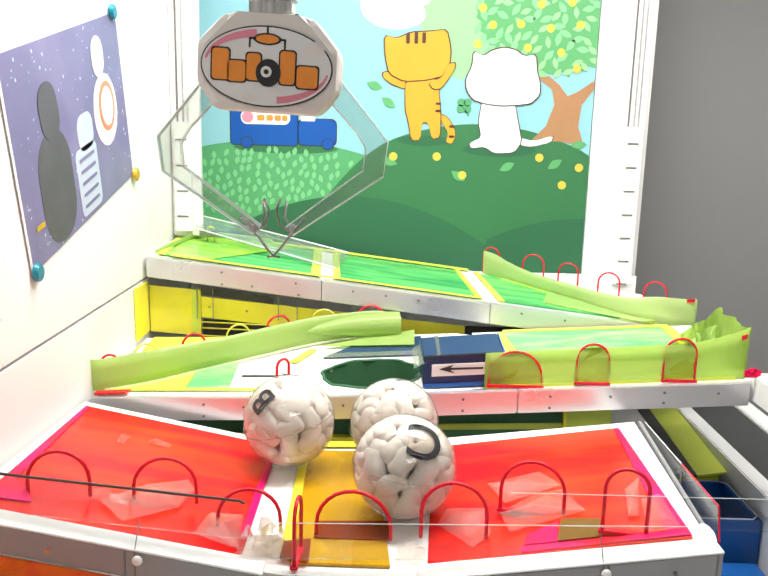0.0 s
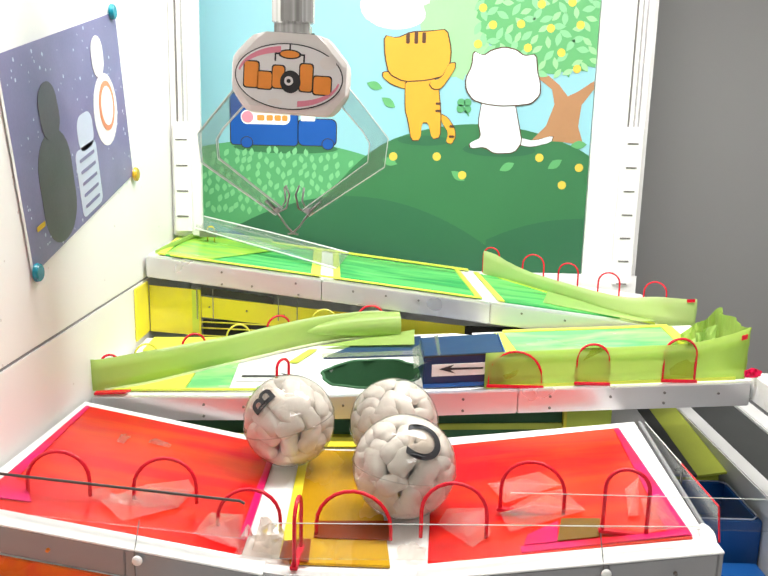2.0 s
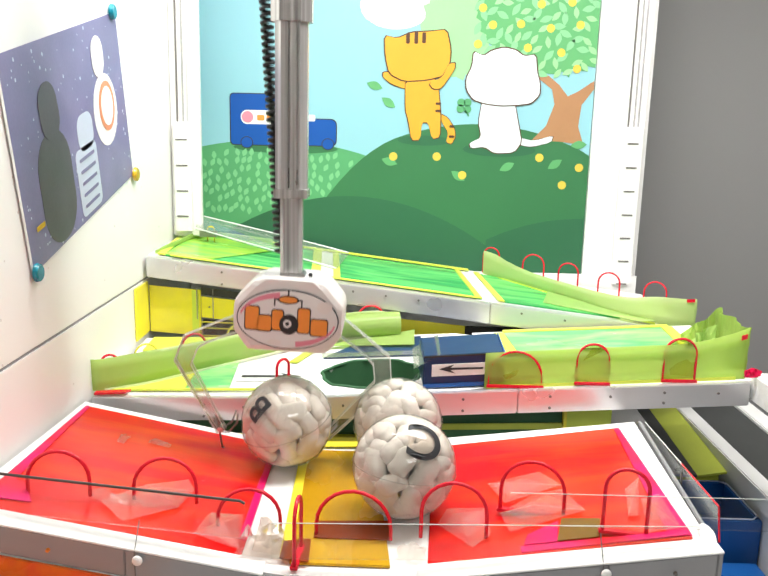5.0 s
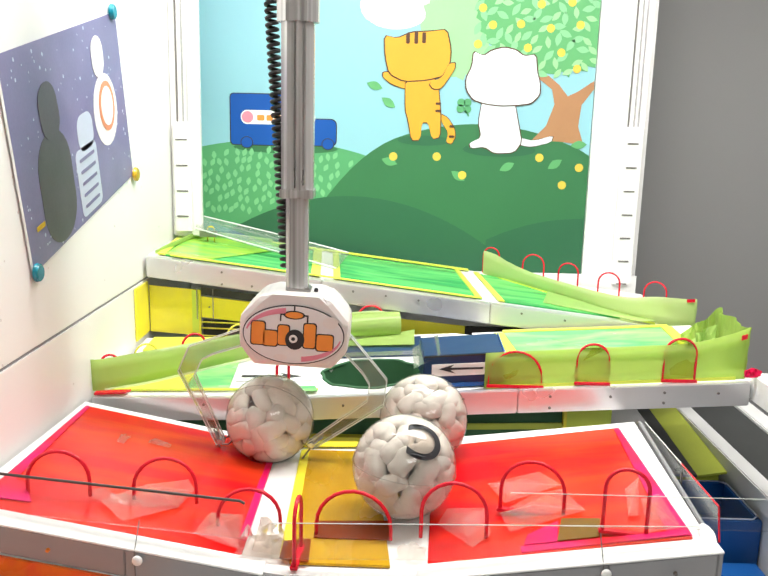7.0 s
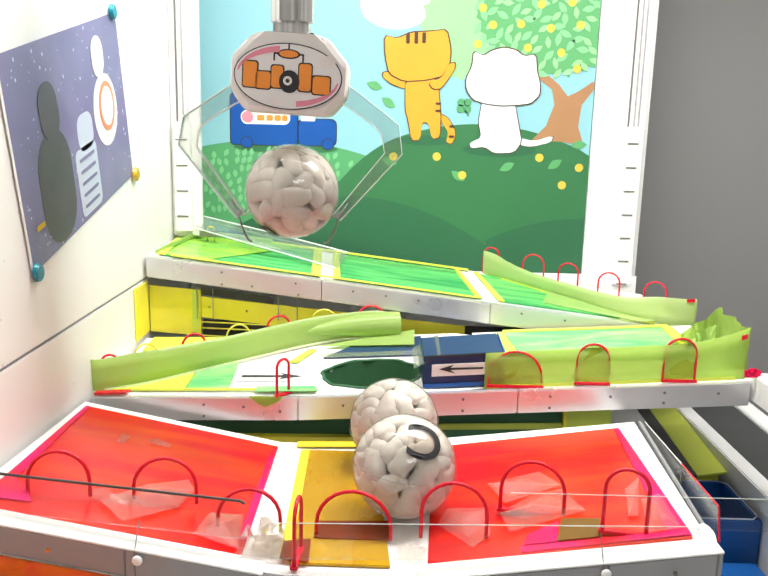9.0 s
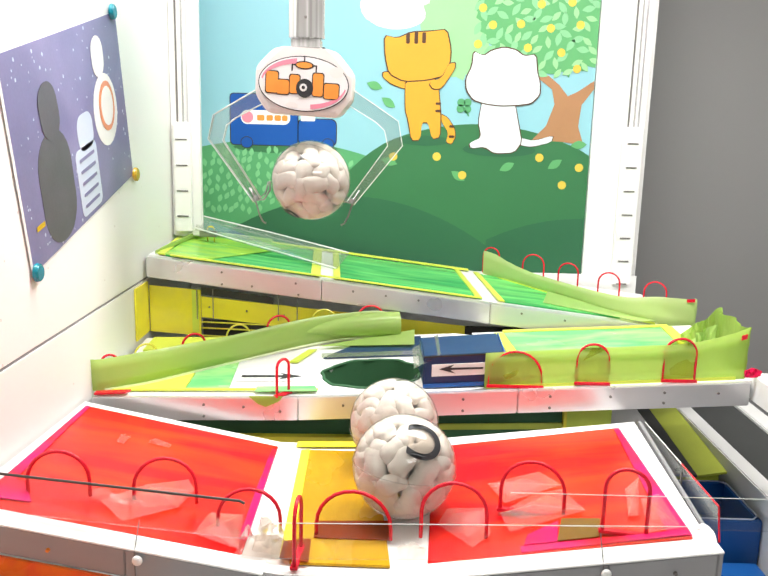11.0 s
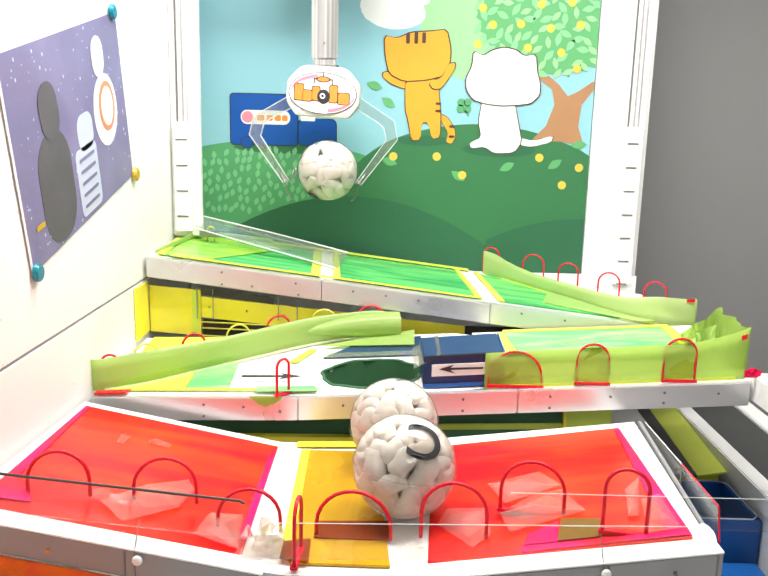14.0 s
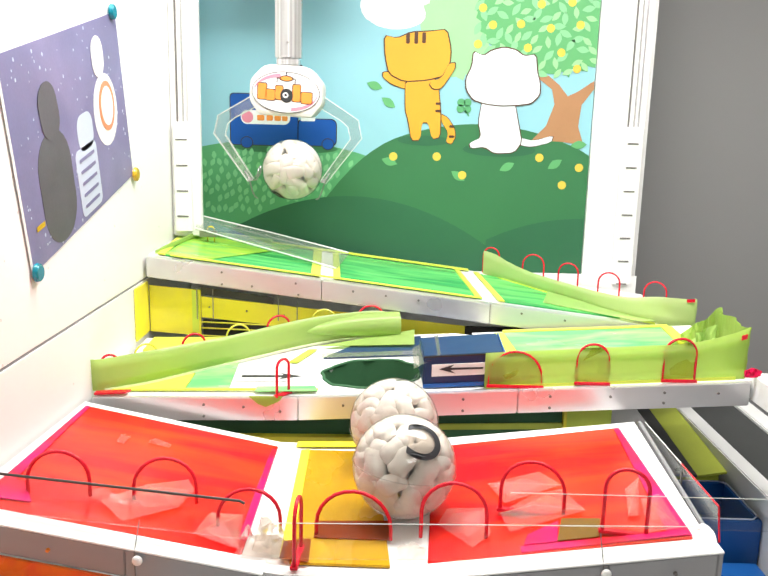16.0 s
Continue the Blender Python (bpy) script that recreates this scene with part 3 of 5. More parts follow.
bm = bmesh.new()
for i in range(130):
    s = srnd.choice((0.0008, 0.001, 0.0014, 0.002))
    prism(oval(srnd.uniform(-0.2, 0.2), srnd.uniform(-0.13, 0.13), s, s * 1.4, 6), -0.0008, -0.0006, bm)
tagged(part("stars", bm, M_PPALE, poster), kind="stuff")


def magnet(y, z, material, label):
    ob = thing("magnet", label, "magnet", (XL + 0.003, y, z), "poster magnets")
    bm = bmesh.new()
    bmesh.ops.create_cone(bm, cap_ends=True, segments=24, radius1=0.0125, radius2=0.011, depth=0.007, matrix=pose(0.0035, 0, 0, 0, 90))
    bmesh.ops.bevel(bm, geom=[e for e in bm.edges if len(e.link_faces) == 2 and e.calc_face_angle(0) > 0.8], offset=0.0015, segments=2, affect="EDGES")
    part("cap", bm, material, ob, smooth=False)


magnet(1.318, 1.458, M_TEAL, "round teal plastic magnet on a poster corner")
magnet(0.995, 1.103, M_TEAL, "round teal plastic magnet on a poster corner")
magnet(1.405, 1.200, M_GOLD, "round yellow plastic magnet on a poster corner")

# ---- ramps ----
def ramp_beam(name, x0, z0, x1, z1, y, drop, seams, screws, parent, thick=0.022, height=None):
    """A sloping aluminium beam: front flange, white top lip, joints and screws."""
    zt = height or (lambda x: z0 + (z1 - z0) * (x - x0) / (x1 - x0))
    edges = [x0] + seams + [x1]
    for a, b in zip(edges, edges[1:]):
        bm = slab([(a + 0.0006, y, zt(a)), (b - 0.0006, y, zt(b)), (b - 0.0006, y + thick, zt(b)), (a + 0.0006, y + thick, zt(a))], drop, 0.0012)
        part("beam", bm, M_GIRDER, parent)
    for x, f in screws:
        screw(x, y - 0.0008, zt(x) - drop * f, 0.0022, parent)


def quad_panel(name, pts, material, parent, thick=0.003, lift=0.0, label="", bevel=0.0008):
    return part(name, slab([(x, y, z + lift) for x, y, z in pts], thick, bevel), material, parent, label)


# back ramp, falling to the right
def zback(x, y=1.45):
    return 1.049 + (x + 0.438) * (-0.1138) + (y - 1.44) * 0.01


back_ramp = thing("back_ramp", "sloping white ramp with green acrylic inlays along the back wall", "ramp")
YBF = 1.440
ramp_beam("beam", -0.438, zback(-0.438), 0.490, zback(0.490), YBF, 0.037, [-0.118, 0.192],
          [(-0.30, 0.25), (-0.245, 0.75), (-0.165, 0.3), (-0.16, 0.85), (-0.06, 0.3), (0.0, 0.3), (0.06, 0.3), (0.25, 0.25), (0.33, 0.3), (0.40, 0.4), (-0.30, 0.85)], back_ramp)
quad_panel("deck", [(-0.44, YBF + 0.0225, zback(-0.44)), (0.57, YBF + 0.0225, zback(0.57)), (0.57, 1.762, zback(0.57, 1.75)), (-0.44, 1.762, zback(-0.44, 1.75))], M_BOARD, back_ramp, 0.012)


def back_inlay(xa, xb, y0, y1, sk=0.0, m=None, lift=0.0035, name="green_inlay"):
    quad_panel(name, [(xa, y0, zback(xa, y0)), (xb, y0, zback(xb, y0)), (xb + sk, y1, zback(xb, y1)), (xa + sk, y1, zback(xa, y1))], m or M_GREEN, back_ramp, 0.003, lift)


back_inlay(-0.410, -0.140, 1.468, 1.735, -0.02)
back_inlay(-0.085, 0.180, 1.468, 1.735, -0.02)
back_inlay(0.222, 0.440, 1.468, 1.735, -0.03)
for xa, xb in ((-0.140, -0.122), (-0.098, -0.085), (0.168, 0.180), (0.210, 0.222), (-0.424, -0.410)):
    back_inlay(xa, xb, 1.466, 1.737, -0.02, M_YLIME, 0.0055, "lime_strip")
back_inlay(-0.410, 0.180, 1.735, 1.750, 0, M_YLIME, 0.006, "lime_strip")
back_inlay(-0.40, 0.17, 1.462, 1.468, 0, M_YLIME, 0.006, "lime_strip")

quad_panel("lime_film", [(x, y, zback(x, y)) for x, y in ((-0.411, 1.469), (-0.335, 1.469), (-0.190, 1.734), (-0.411, 1.734))], M_CHART, back_ramp, 0.0008, 0.0048)
# clear gutter lying over the back ramp, and a lime sheet beside it
gut = thing("clear_gutter", "clear acrylic guide strip sloping over the back ramp", "guide strip")
part("plate", slab([(-0.395, 1.640, 1.076), (-0.098, 1.540, 1.018), (-0.080, 1.660, 1.030), (-0.400, 1.690, 1.098)], 0.003, 0.0006), M_GUT, gut)
part("edge_bar", tube([(-0.398, 1.690, 1.098), (-0.240, 1.675, 1.066), (-0.080, 1.660, 1.031)], 0.0014, 6), M_EDGE, gut)
part("edge_bar", tube([(-0.395, 1.640, 1.077), (-0.098, 1.540, 1.019)], 0.0014, 6), M_EDGE, gut)
part("lug", box(-0.385, -0.350, 1.635, 1.645, 1.060, 1.072), M_DARKSTEEL, gut)
gl = thing("lime_guard", "pale lime film guard at the head of the back ramp", "guard")
part("film", sheet([(-0.428, 1.47, 1.050, 0.006, 0), (-0.415, 1.56, 1.051, 0.010, 0), (-0.385, 1.70, 1.050, 0.012, 0), (-0.25, 1.735, 1.034, 0.010, 0)], 0.001), M_LIME, gl, smooth=True)

# middle ramp
def zmid(x, y=1.15):
    """Height of the middle ramp: two lengths that meet at a slight bend."""
    z = 0.882 + (x + 0.44) * 0.026 if x < -0.128 else 0.8901 + (x + 0.128) * 0.0627
    return z + (y - 1.15) * 0.055


mid_ramp = thing("middle_ramp", "white ramp with green inlays and a dark round hole", "ramp")
YMF = 1.150
ramp_beam("beam", -0.440, zmid(-0.44) + 0.0006, 0.548, zmid(0.548) + 0.0006, YMF, 0.036, [-0.128, 0.202],
          [(-0.27, 0.3), (-0.27, 0.8), (-0.21, 0.4), (-0.155, 0.6), (0.07, 0.35), (0.12, 0.3), (0.12, 0.8), (0.25, 0.3), (0.25, 0.8), (0.34, 0.4), (0.42, 0.3), (0.42, 0.75), (0.50, 0.4), (-0.06, 0.4)], mid_ramp, 0.0095, lambda x: zmid(x) + 0.0006)
HX, HY, RX, RY = -0.0187, 1.243, 0.080, 0.063


def deck_with_hole(x0, x1, y0, y1, thick, n=48):
    """A deck plate with a round opening through it."""
    bm = bmesh.new()
    outer, inner = [], []
    for k in range(n):
        a = 2 * math.pi * k / n
        c, s = math.cos(a), math.sin(a)
        r = 1 + 0.03 * math.sin(7 * a) + 0.02 * math.sin(13 * a + 1)
        inner.append((HX + RX * r * c, HY + RY * r * s))
        t = min((x1 - HX) / c if c > 1e-6 else 1e9, (x0 - HX) / c if c < -1e-6 else 1e9, (y1 - HY) / s if s > 1e-6 else 1e9, (y0 - HY) / s if s < -1e-6 else 1e9)
        outer.append((HX + c * t, HY + s * t))
    loops = []
    for pts in (outer, inner):
        loops.append(([bm.verts.new((x, y, zmid(x, y))) for x, y in pts], [bm.verts.new((x, y, zmid(x, y) - thick)) for x, y in pts]))
    (ot, ol), (it, il) = loops
    for k in range(n):
        j = (k + 1) % n
        for q in ((ot[k], ot[j], it[j], it[k]), (ol[k], il[k], il[j], ol[j]), (it[k], it[j], il[j], il[k]), (ot[k], ol[k], ol[j], ot[j])):
            bm.faces.new(q)
    return bm


part("deck", deck_with_hole(-0.155, 0.160, YMF + 0.010, 1.436, 0.008), M_BOARD, mid_ramp)
for a, b in ((-0.44, -0.1552), (0.1602, 0.56)):
    quad_panel("deck", [(a, YMF + 0.010, zmid(a, 1.16)), (b, YMF + 0.010, zmid(b, 1.16)), (b, 1.436, zmid(b, 1.436)), (a, 1.436, zmid(a, 1.436))], M_BOARD, mid_ramp, 0.008)
bm = bmesh.new()
bmesh.ops.create_cone(bm, cap_ends=False, segments=40, radius1=0.93, radius2=0.985, depth=0.06, matrix=pose(HX, HY, zmid(HX, HY) - 0.0292, 3.1, -2.9) @ Matrix.Diagonal((RX, RY, 1, 1)))
part("hole_sleeve", bm, M_DGREEN, mid_ramp, "dark green sleeve of the hole", True)
part("hole_bottom", box(HX - 0.08, HX + 0.08, HY - 0.052, HY + 0.08, zmid(HX) - 0.050, zmid(HX) - 0.044), M_DGREEN, mid_ramp)


def mid_panel(name, pts, material, lift=0.0035, thick=0.003, label=""):
    return quad_panel(name, [(x, y, zmid(x, y)) for x, y in pts], material, mid_ramp, thick, lift, label)


mid_panel("yellow_inlay", [(-0.41, 1.179), (-0.306, 1.179), (-0.306, 1.30), (-0.41, 1.30)], M_YLIME)
mid_panel("green_inlay", [(-0.305, 1.179), (-0.238, 1.179), (-0.244, 1.30), (-0.305, 1.30)], M_MINT)
mid_panel("yellow_panel", [(-0.425, 1.36), (-0.275, 1.36), (-0.275, 1.432), (-0.425, 1.432)], M_YLIME)
mid_panel("mint_patch", [(-0.195, 1.163), (-0.100, 1.163), (-0.105, 1.184), (-0.195, 1.184)], M_MINT, 0.0058, 0.001)
mid_panel("lime_inlay", [(0.23, 1.26), (0.50, 1.26), (0.50, 1.42), (0.215, 1.42)], M_MINT)
mid_panel("lime_strip", [(0.213, 1.26), (0.23, 1.26), (0.215, 1.42), (0.198, 1.42)], M_YLIME, 0.0045)
mid_panel("lime_strip", [(-0.42, 1.172), (-0.10, 1.172), (-0.10, 1.178), (-0.42, 1.178)], M_YLIME, 0.005)
mid_panel("lime_strip", [(0.215, 1.42), (0.515, 1.42), (0.515, 1.432), (0.215, 1.432)], M_YLIME, 0.005)
mid_panel("lime_strip", [(0.50, 1.26), (0.52, 1.26), (0.52, 1.42), (0.50, 1.42)], M_YLIME, 0.005)
mid_panel("lime_strip", [(-0.160, 1.297), (-0.145, 1.297), (-0.118, 1.36), (-0.133, 1.36)], M_YLIME, 0.005)
mid_panel("navy_inlay", [(-0.104, 1.318), (0.0655, 1.318), (0.0655, 1.42), (-0.06, 1.375)], M_NAVY)
mid_panel("navy_inlay", [(0.0665, 1.262), (0.180, 1.262), (0.182, 1.40), (0.0665, 1.40)], M_NAVY, 0.006, 0.005)
mid_panel("arrow_card", [(-0.2349, 1.2157), (-0.113, 1.2170), (-0.121, 1.290), (-0.2392, 1.2819)], M_LABEL, 0.0017, 0.0014)
mid_panel("tape", [(-0.105, 1.312), (0.062, 1.312), (0.062, 1.334), (-0.108, 1.334)], M_GUT, 0.0055, 0.0006)


def flat_arrow(name, cx, cy, L, W, direction):
    s = direction
    shape = [(-L / 2, -W * 0.17), (L * 0.18, -W * 0.17), (L * 0.12, -W / 2), (L / 2, 0), (L * 0.12, W / 2), (L * 0.18, W * 0.17), (-L / 2, W * 0.17)]
    bm = bmesh.new()
    bm.faces.new([bm.verts.new((cx + s * x, cy + y, zmid(cx + s * x, cy + y) + 0.0019)) for x, y in shape])
    ext = bmesh.ops.extrude_face_region(bm, geom=bm.faces[:])
    for v in ext["geom"]:
        if isinstance(v, bmesh.types.BMVert):
            v.co.z += 0.0004
    part(name, bm, M_INK, mid_ramp)


rim = []
for k in range(49):
    a = 2 * math.pi * k / 48
    r = 1 + 0.03 * math.sin(7 * a) + 0.02 * math.sin(13 * a + 1)
    x, y = HX + RX * r * math.cos(a), HY + RY * r * math.sin(a)
    rim.append((x, y, zmid(x, y) + 0.0004))
part("hole_rim", tube(rim, 0.0026, 6), M_DGREEN, mid_ramp, "ragged dark rim of the hole", True)
for k in range(5):
    x0 = 0.040 + 0.007 * k
    part("tape_strand", tube([(x0, 1.175 + 0.012 * k, zmid(x0) + 0.006), (x0 + 0.010, 1.20 + 0.012 * k, zmid(x0) + 0.014), (x0 + 0.018, 1.225 + 0.013 * k, zmid(x0) + 0.008)], 0.0007, 5), M_GUT, mid_ramp)
flat_arrow("arrow", -0.179, 1.236, 0.098, 0.028, 1)

# navy block with a white arrow card on the ramp beside the hole
nb = thing("navy_block", "navy blue box beside the hole with a white arrow card", "box")
zb = zmid(0.11, 1.16)
part("block", slab([(0.060, 1.170, 0.955), (0.180, 1.170, 0.9645), (0.180, 1.252, 0.973), (0.056, 1.252, 0.9620)], 0.050, 0.002), M_NAVY, nb)
part("card", prism([(0.0724, 0.9238), (0.1795, 0.9318), (0.1795, 0.9503), (0.0724, 0.9423)], 1.1675, 1.1695), M_LABEL, nb)
part("arrow", prism([(0.083, 0.9360), (0.106, 0.9440), (0.100, 0.9388), (0.150, 0.9413), (0.150, 0.9383), (0.100, 0.9354), (0.108, 0.9300)], 1.1668, 1.1674), M_INK, nb)
part("top_edge", prism([(0.0600, 0.9525), (0.1795, 0.9620), (0.1795, 0.9645), (0.0600, 0.9550)], 1.1680, 1.1698), M_INK, nb, "dark folded top edge")
part("tape", slab([(0.045, 1.168, zb + 0.030), (0.085, 1.168, zb + 0.054), (0.085, 1.253, zb + 0.062), (0.045, 1.253, zb + 0.038)], 0.0006), M_TAPE, nb)

part("base_strip", prism([(0.0600, 0.9050), (0.1790, 0.9140), (0.1790, 0.9200), (0.0600, 0.9110)], 1.1680, 1.1698), M_BLUE, nb, "bright blue bottom edge")
part("edge_strip", slab([(0.1803, 1.170, 0.9645), (0.1820, 1.170, 0.9645), (0.1820, 1.252, 0.973), (0.1803, 1.252, 0.973)], 0.050), M_BLUE, nb, "bright blue side edge")

# ---- lime film fences ----
f1 = thing("film_fence", "long lime green film fence standing across the middle ramp", "fence")
FOOT = ((-0.4435, 1.168, 0.050), (-0.425, 1.170, 0.051), (-0.3696, 1.1986, 0.053), (-0.31, 1.245, 0.051), (-0.2496, 1.2935, 0.049), (-0.1433, 1.3763, 0.051), (-0.0759, 1.4085, 0.050), (-0.010, 1.4195, 0.049), (0.022, 1.4270, 0.036))
part("film", sheet([(x, y, zmid(x, y) + 0.004, h, -0.003) for x, y, h in FOOT], wave=0.0008, seed=5), M_LIME, f1, smooth=True)
part("flap", slab([(-0.115, 1.370, zmid(-0.115, 1.37) + 0.007), (0.052, 1.356, zmid(0.05, 1.356) + 0.009), (0.054, 1.425, zmid(0.05, 1.42) + 0.014), (0.0, 1.410, zmid(0, 1.41) + 0.010)], 0.001), M_LIME, f1)
f2 = thing("film_fence", "lime green film fence bent round the end of the middle ramp", "fence")
part("film", sheet([(0.152, 1.163, zmid(0.15) + 0.002, 0.055, 0.0), (0.30, 1.163, zmid(0.30) + 0.002, 0.056, 0.002), (0.44, 1.164, zmid(0.44) + 0.002, 0.058, 0.0), (0.50, 1.165, zmid(0.50) + 0.002, 0.066, 0.0), (0.544, 1.166, zmid(0.544) + 0.002, 0.079, 0.0)], wave=0.0014, seed=8), M_LIMETHIN, f2, smooth=True)
part("return_film", sheet([(0.5455, 1.169, zmid(0.545) + 0.002, 0.079, 0.0), (0.549, 1.195, zmid(0.549, 1.2) + 0.002, 0.070, 0.002), (0.545, 1.235, zmid(0.545, 1.24) + 0.002, 0.074, -0.003), (0.552, 1.275, zmid(0.55, 1.28) + 0.002, 0.066, 0.004), (0.553, 1.300, zmid(0.55, 1.30) + 0.002, 0.071, 0.0), (0.541, 1.315, zmid(0.54, 1.31) + 0.002, 0.050, 0.006), (0.522, 1.322, zmid(0.52, 1.32) + 0.002, 0.036, -0.004), (0.505, 1.335, zmid(0.5, 1.33) + 0.002, 0.016, 0.0)], wave=0.0026, seed=8), M_LIMETHIN, f2, "crumpled film round the ramp's end")
f3 = thing("film_fence", "lime green film fence crossing the lower end of the back ramp", "fence")
part("film", sheet([(0.212, 1.745, zback(0.212) + 0.002, 0.052, 0.0), (0.235, 1.725, zback(0.235) + 0.002, 0.050, 0.0), (0.272, 1.685, zback(0.27) + 0.003, 0.037, 0.0), (0.33, 1.62, zback(0.33) + 0.004, 0.031, -0.004), (0.44, 1.49, zback(0.44) + 0.004, 0.036, -0.004), (0.50, 1.455, zback(0.50) + 0.004, 0.050, 0.0), (0.570, 1.455, zback(0.57) + 0.002, 0.056, 0.0), (0.577, 1.47, zback(0.577) + 0.002, 0.056, 0.0)], wave=0.001, seed=9), M_LIMEPALE, f3, smooth=True)

part("red_tape", slab([(-0.437, 1.1545, zmid(-0.437) + 0.006), (-0.390, 1.1545, zmid(-0.39) + 0.008), (-0.385, 1.168, zmid(-0.39) + 0.008), (-0.437, 1.166, zmid(-0.437) + 0.006)], 0.003), M_REDWIRE, f1, "red tape patch at the corner")
part("hem", sheet([(x, y - 0.0016, zmid(x, y) + 0.0035, 0.0035, 0.0) for x, y, _ in FOOT[1:8]], 0.001), M_HEM, f1, "pale folded hem")
part("end_tape", sheet([(0.5435, 1.172, zmid(0.54) + 0.002, 0.072, 0.0), (0.5450, 1.176, zmid(0.54) + 0.002, 0.072, 0.0)], 0.0015), M_SEAM, f2, "dark taped edge")
part("red_tape", slab([(0.532, 1.1625, zmid(0.53) + 0.070), (0.540, 1.1625, zmid(0.54) + 0.072), (0.540, 1.1645, zmid(0.54) + 0.072), (0.532, 1.1645, zmid(0.53) + 0.070)], 0.007), M_REDWIRE, f2)
part("crumple", sheet([(0.500, 1.300, zmid(0.5, 1.30) + 0.003, 0.012, 0.0), (0.515, 1.285, zmid(0.5, 1.29) + 0.003, 0.028, 0.006), (0.528, 1.300, zmid(0.5, 1.30) + 0.003, 0.034, -0.006), (0.540, 1.280, zmid(0.5, 1.28) + 0.003, 0.050, 0.004)], 0.001, wave=0.004, seed=21), M_LIME, f2, "crumpled film end")
part("hem", sheet([(0.155, 1.1615, zmid(0.155) + 0.001, 0.005, 0.0), (0.53, 1.1645, zmid(0.53) + 0.001, 0.005, 0.0)], 0.001), M_YLIME, f2, "pale folded hem")
part("red_tape", slab([(0.555, 1.452, zback(0.56) + 0.058), (0.570, 1.452, zback(0.57) + 0.060), (0.570, 1.4535, zback(0.57) + 0.060), (0.555, 1.4535, zback(0.56) + 0.058)], 0.006), M_REDWIRE, f3)
part("hem", sheet([(0.24, 1.720, zback(0.24) + 0.001, 0.004, 0.0), (0.33, 1.616, zback(0.33) + 0.002, 0.004, 0.0), (0.44, 1.486, zback(0.44) + 0.002, 0.004, 0.0), (0.50, 1.452, zback(0.50) + 0.002, 0.004, 0.0)], 0.001), M_YLIME, f3, "pale folded hem")
part("apron", slab([(0.30, 1.50, zback(0.30) + 0.006), (0.47, 1.445, zback(0.47) + 0.006), (0.50, 1.452, zback(0.5) + 0.010), (0.33, 1.61, zback(0.33) + 0.008)], 0.0008), M_LIMEPALE, f3, "film lying flat on the ramp")

# hoops along the fences
for x, y, w, h in ((0.198, 1.1645, 0.080, 0.055), (0.314, 1.1658, 0.048, 0.062), (0.444, 1.1650, 0.048, 0.066)):
    ob = hoop(x, y, zmid(x) + 0.002, w, h, 0, None, 0.0019, label="glossy red plastic hoop with a tinted pane behind the lime fence", foot=False)
    part("foot", box(-w / 2 - 0.003, w / 2 + 0.003, -0.0058, -0.0032, -0.001, 0.004, 0.0006), M_REDWIRE, ob)
    part("pane", prism([(px, pz) for px, _, pz in arch_line(w - 0.002, h - 0.001)], -0.0004, 0.0004), M_PANE, ob, "tinted clear pane")
for x, y, w, h in ((-0.4275, 1.200, 0.026, 0.048), (-0.3125, 1.272, 0.0386, 0.0585), (-0.1857, 1.362, 0.0427, 0.0624), (-0.0265, 1.431, 0.0490, 0.0570)):
    hoop(x, y, zmid(x, y) + 0.002, w, h, 30 if y < 1.4 else 8, None, 0.0019, label="glossy red plastic hoop behind the lime fence")
for x, y, w, h in ((-0.3868, 1.255, 0.036, 0.0470), (-0.2486, 1.320, 0.0414, 0.0594), (-0.1103, 1.413, 0.0440, 0.0580)):
    hoop(x, y, zmid(x, y) + 0.002, w, h, 30 if y < 1.4 else 8, M_YELWIRE, 0.0017, label="thin yellow plastic hoop behind the lime fence", group="yellow hoops")
for x, y, w, h in ((0.312, 1.690, 0.046, 0.066), (0.368, 1.605, 0.040, 0.070), (0.445, 1.581, 0.042, 0.066), (0.549, 1.610, 0.044, 0.056), (0.230, 1.752, 0.036, 0.060)):
    hoop(x, y, zback(x) + 0.002, w, h, -25, None, 0.0017, label="glossy red plastic hoop behind the back ramp's fence", foot=False)
hoop(-0.366, 1.655, 1.045, 0.014, 0.034, 0, M_YELWIRE, 0.0015, label="small yellow wire hoop at the head of the back ramp", group="yellow hoops", foot=False)
hoop(-0.152, 1.160, zmid(-0.15) + 0.002, 0.024, 0.056, 50, None, 0.0022, label="single red wire hoop on the middle ramp's front edge")

scrap = thing("film_scrap", "small lime film scrap folded over the ramp's front edge", "film")
part("scrap", prism([(-0.202, zmid(-0.20) + 0.004), (-0.150, zmid(-0.15) + 0.004), (-0.156, zmid(-0.156) - 0.004), (-0.176, zmid(-0.176) - 0.013), (-0.188, zmid(-0.188) - 0.008)], 1.1474, 1.1482), M_LIMETHIN, scrap)
# rolled end of the long fence
ROLL = [(0.026, 1.420, 0.028), (0.005, 1.417, 0.029), (-0.04, 1.410, 0.030), (-0.085, 1.403, 0.030), (-0.125, 1.391, 0.030), (-0.165, 1.373, 0.029)]
part("rolled_end", tube([(x, y, zmid(x, y) + z) for x, y, z in ROLL], [0.021, 0.0215, 0.020, 0.015, 0.009, 0.004], 24, None, False), M_LIME, f1, "film rolled into a loose tube", True)

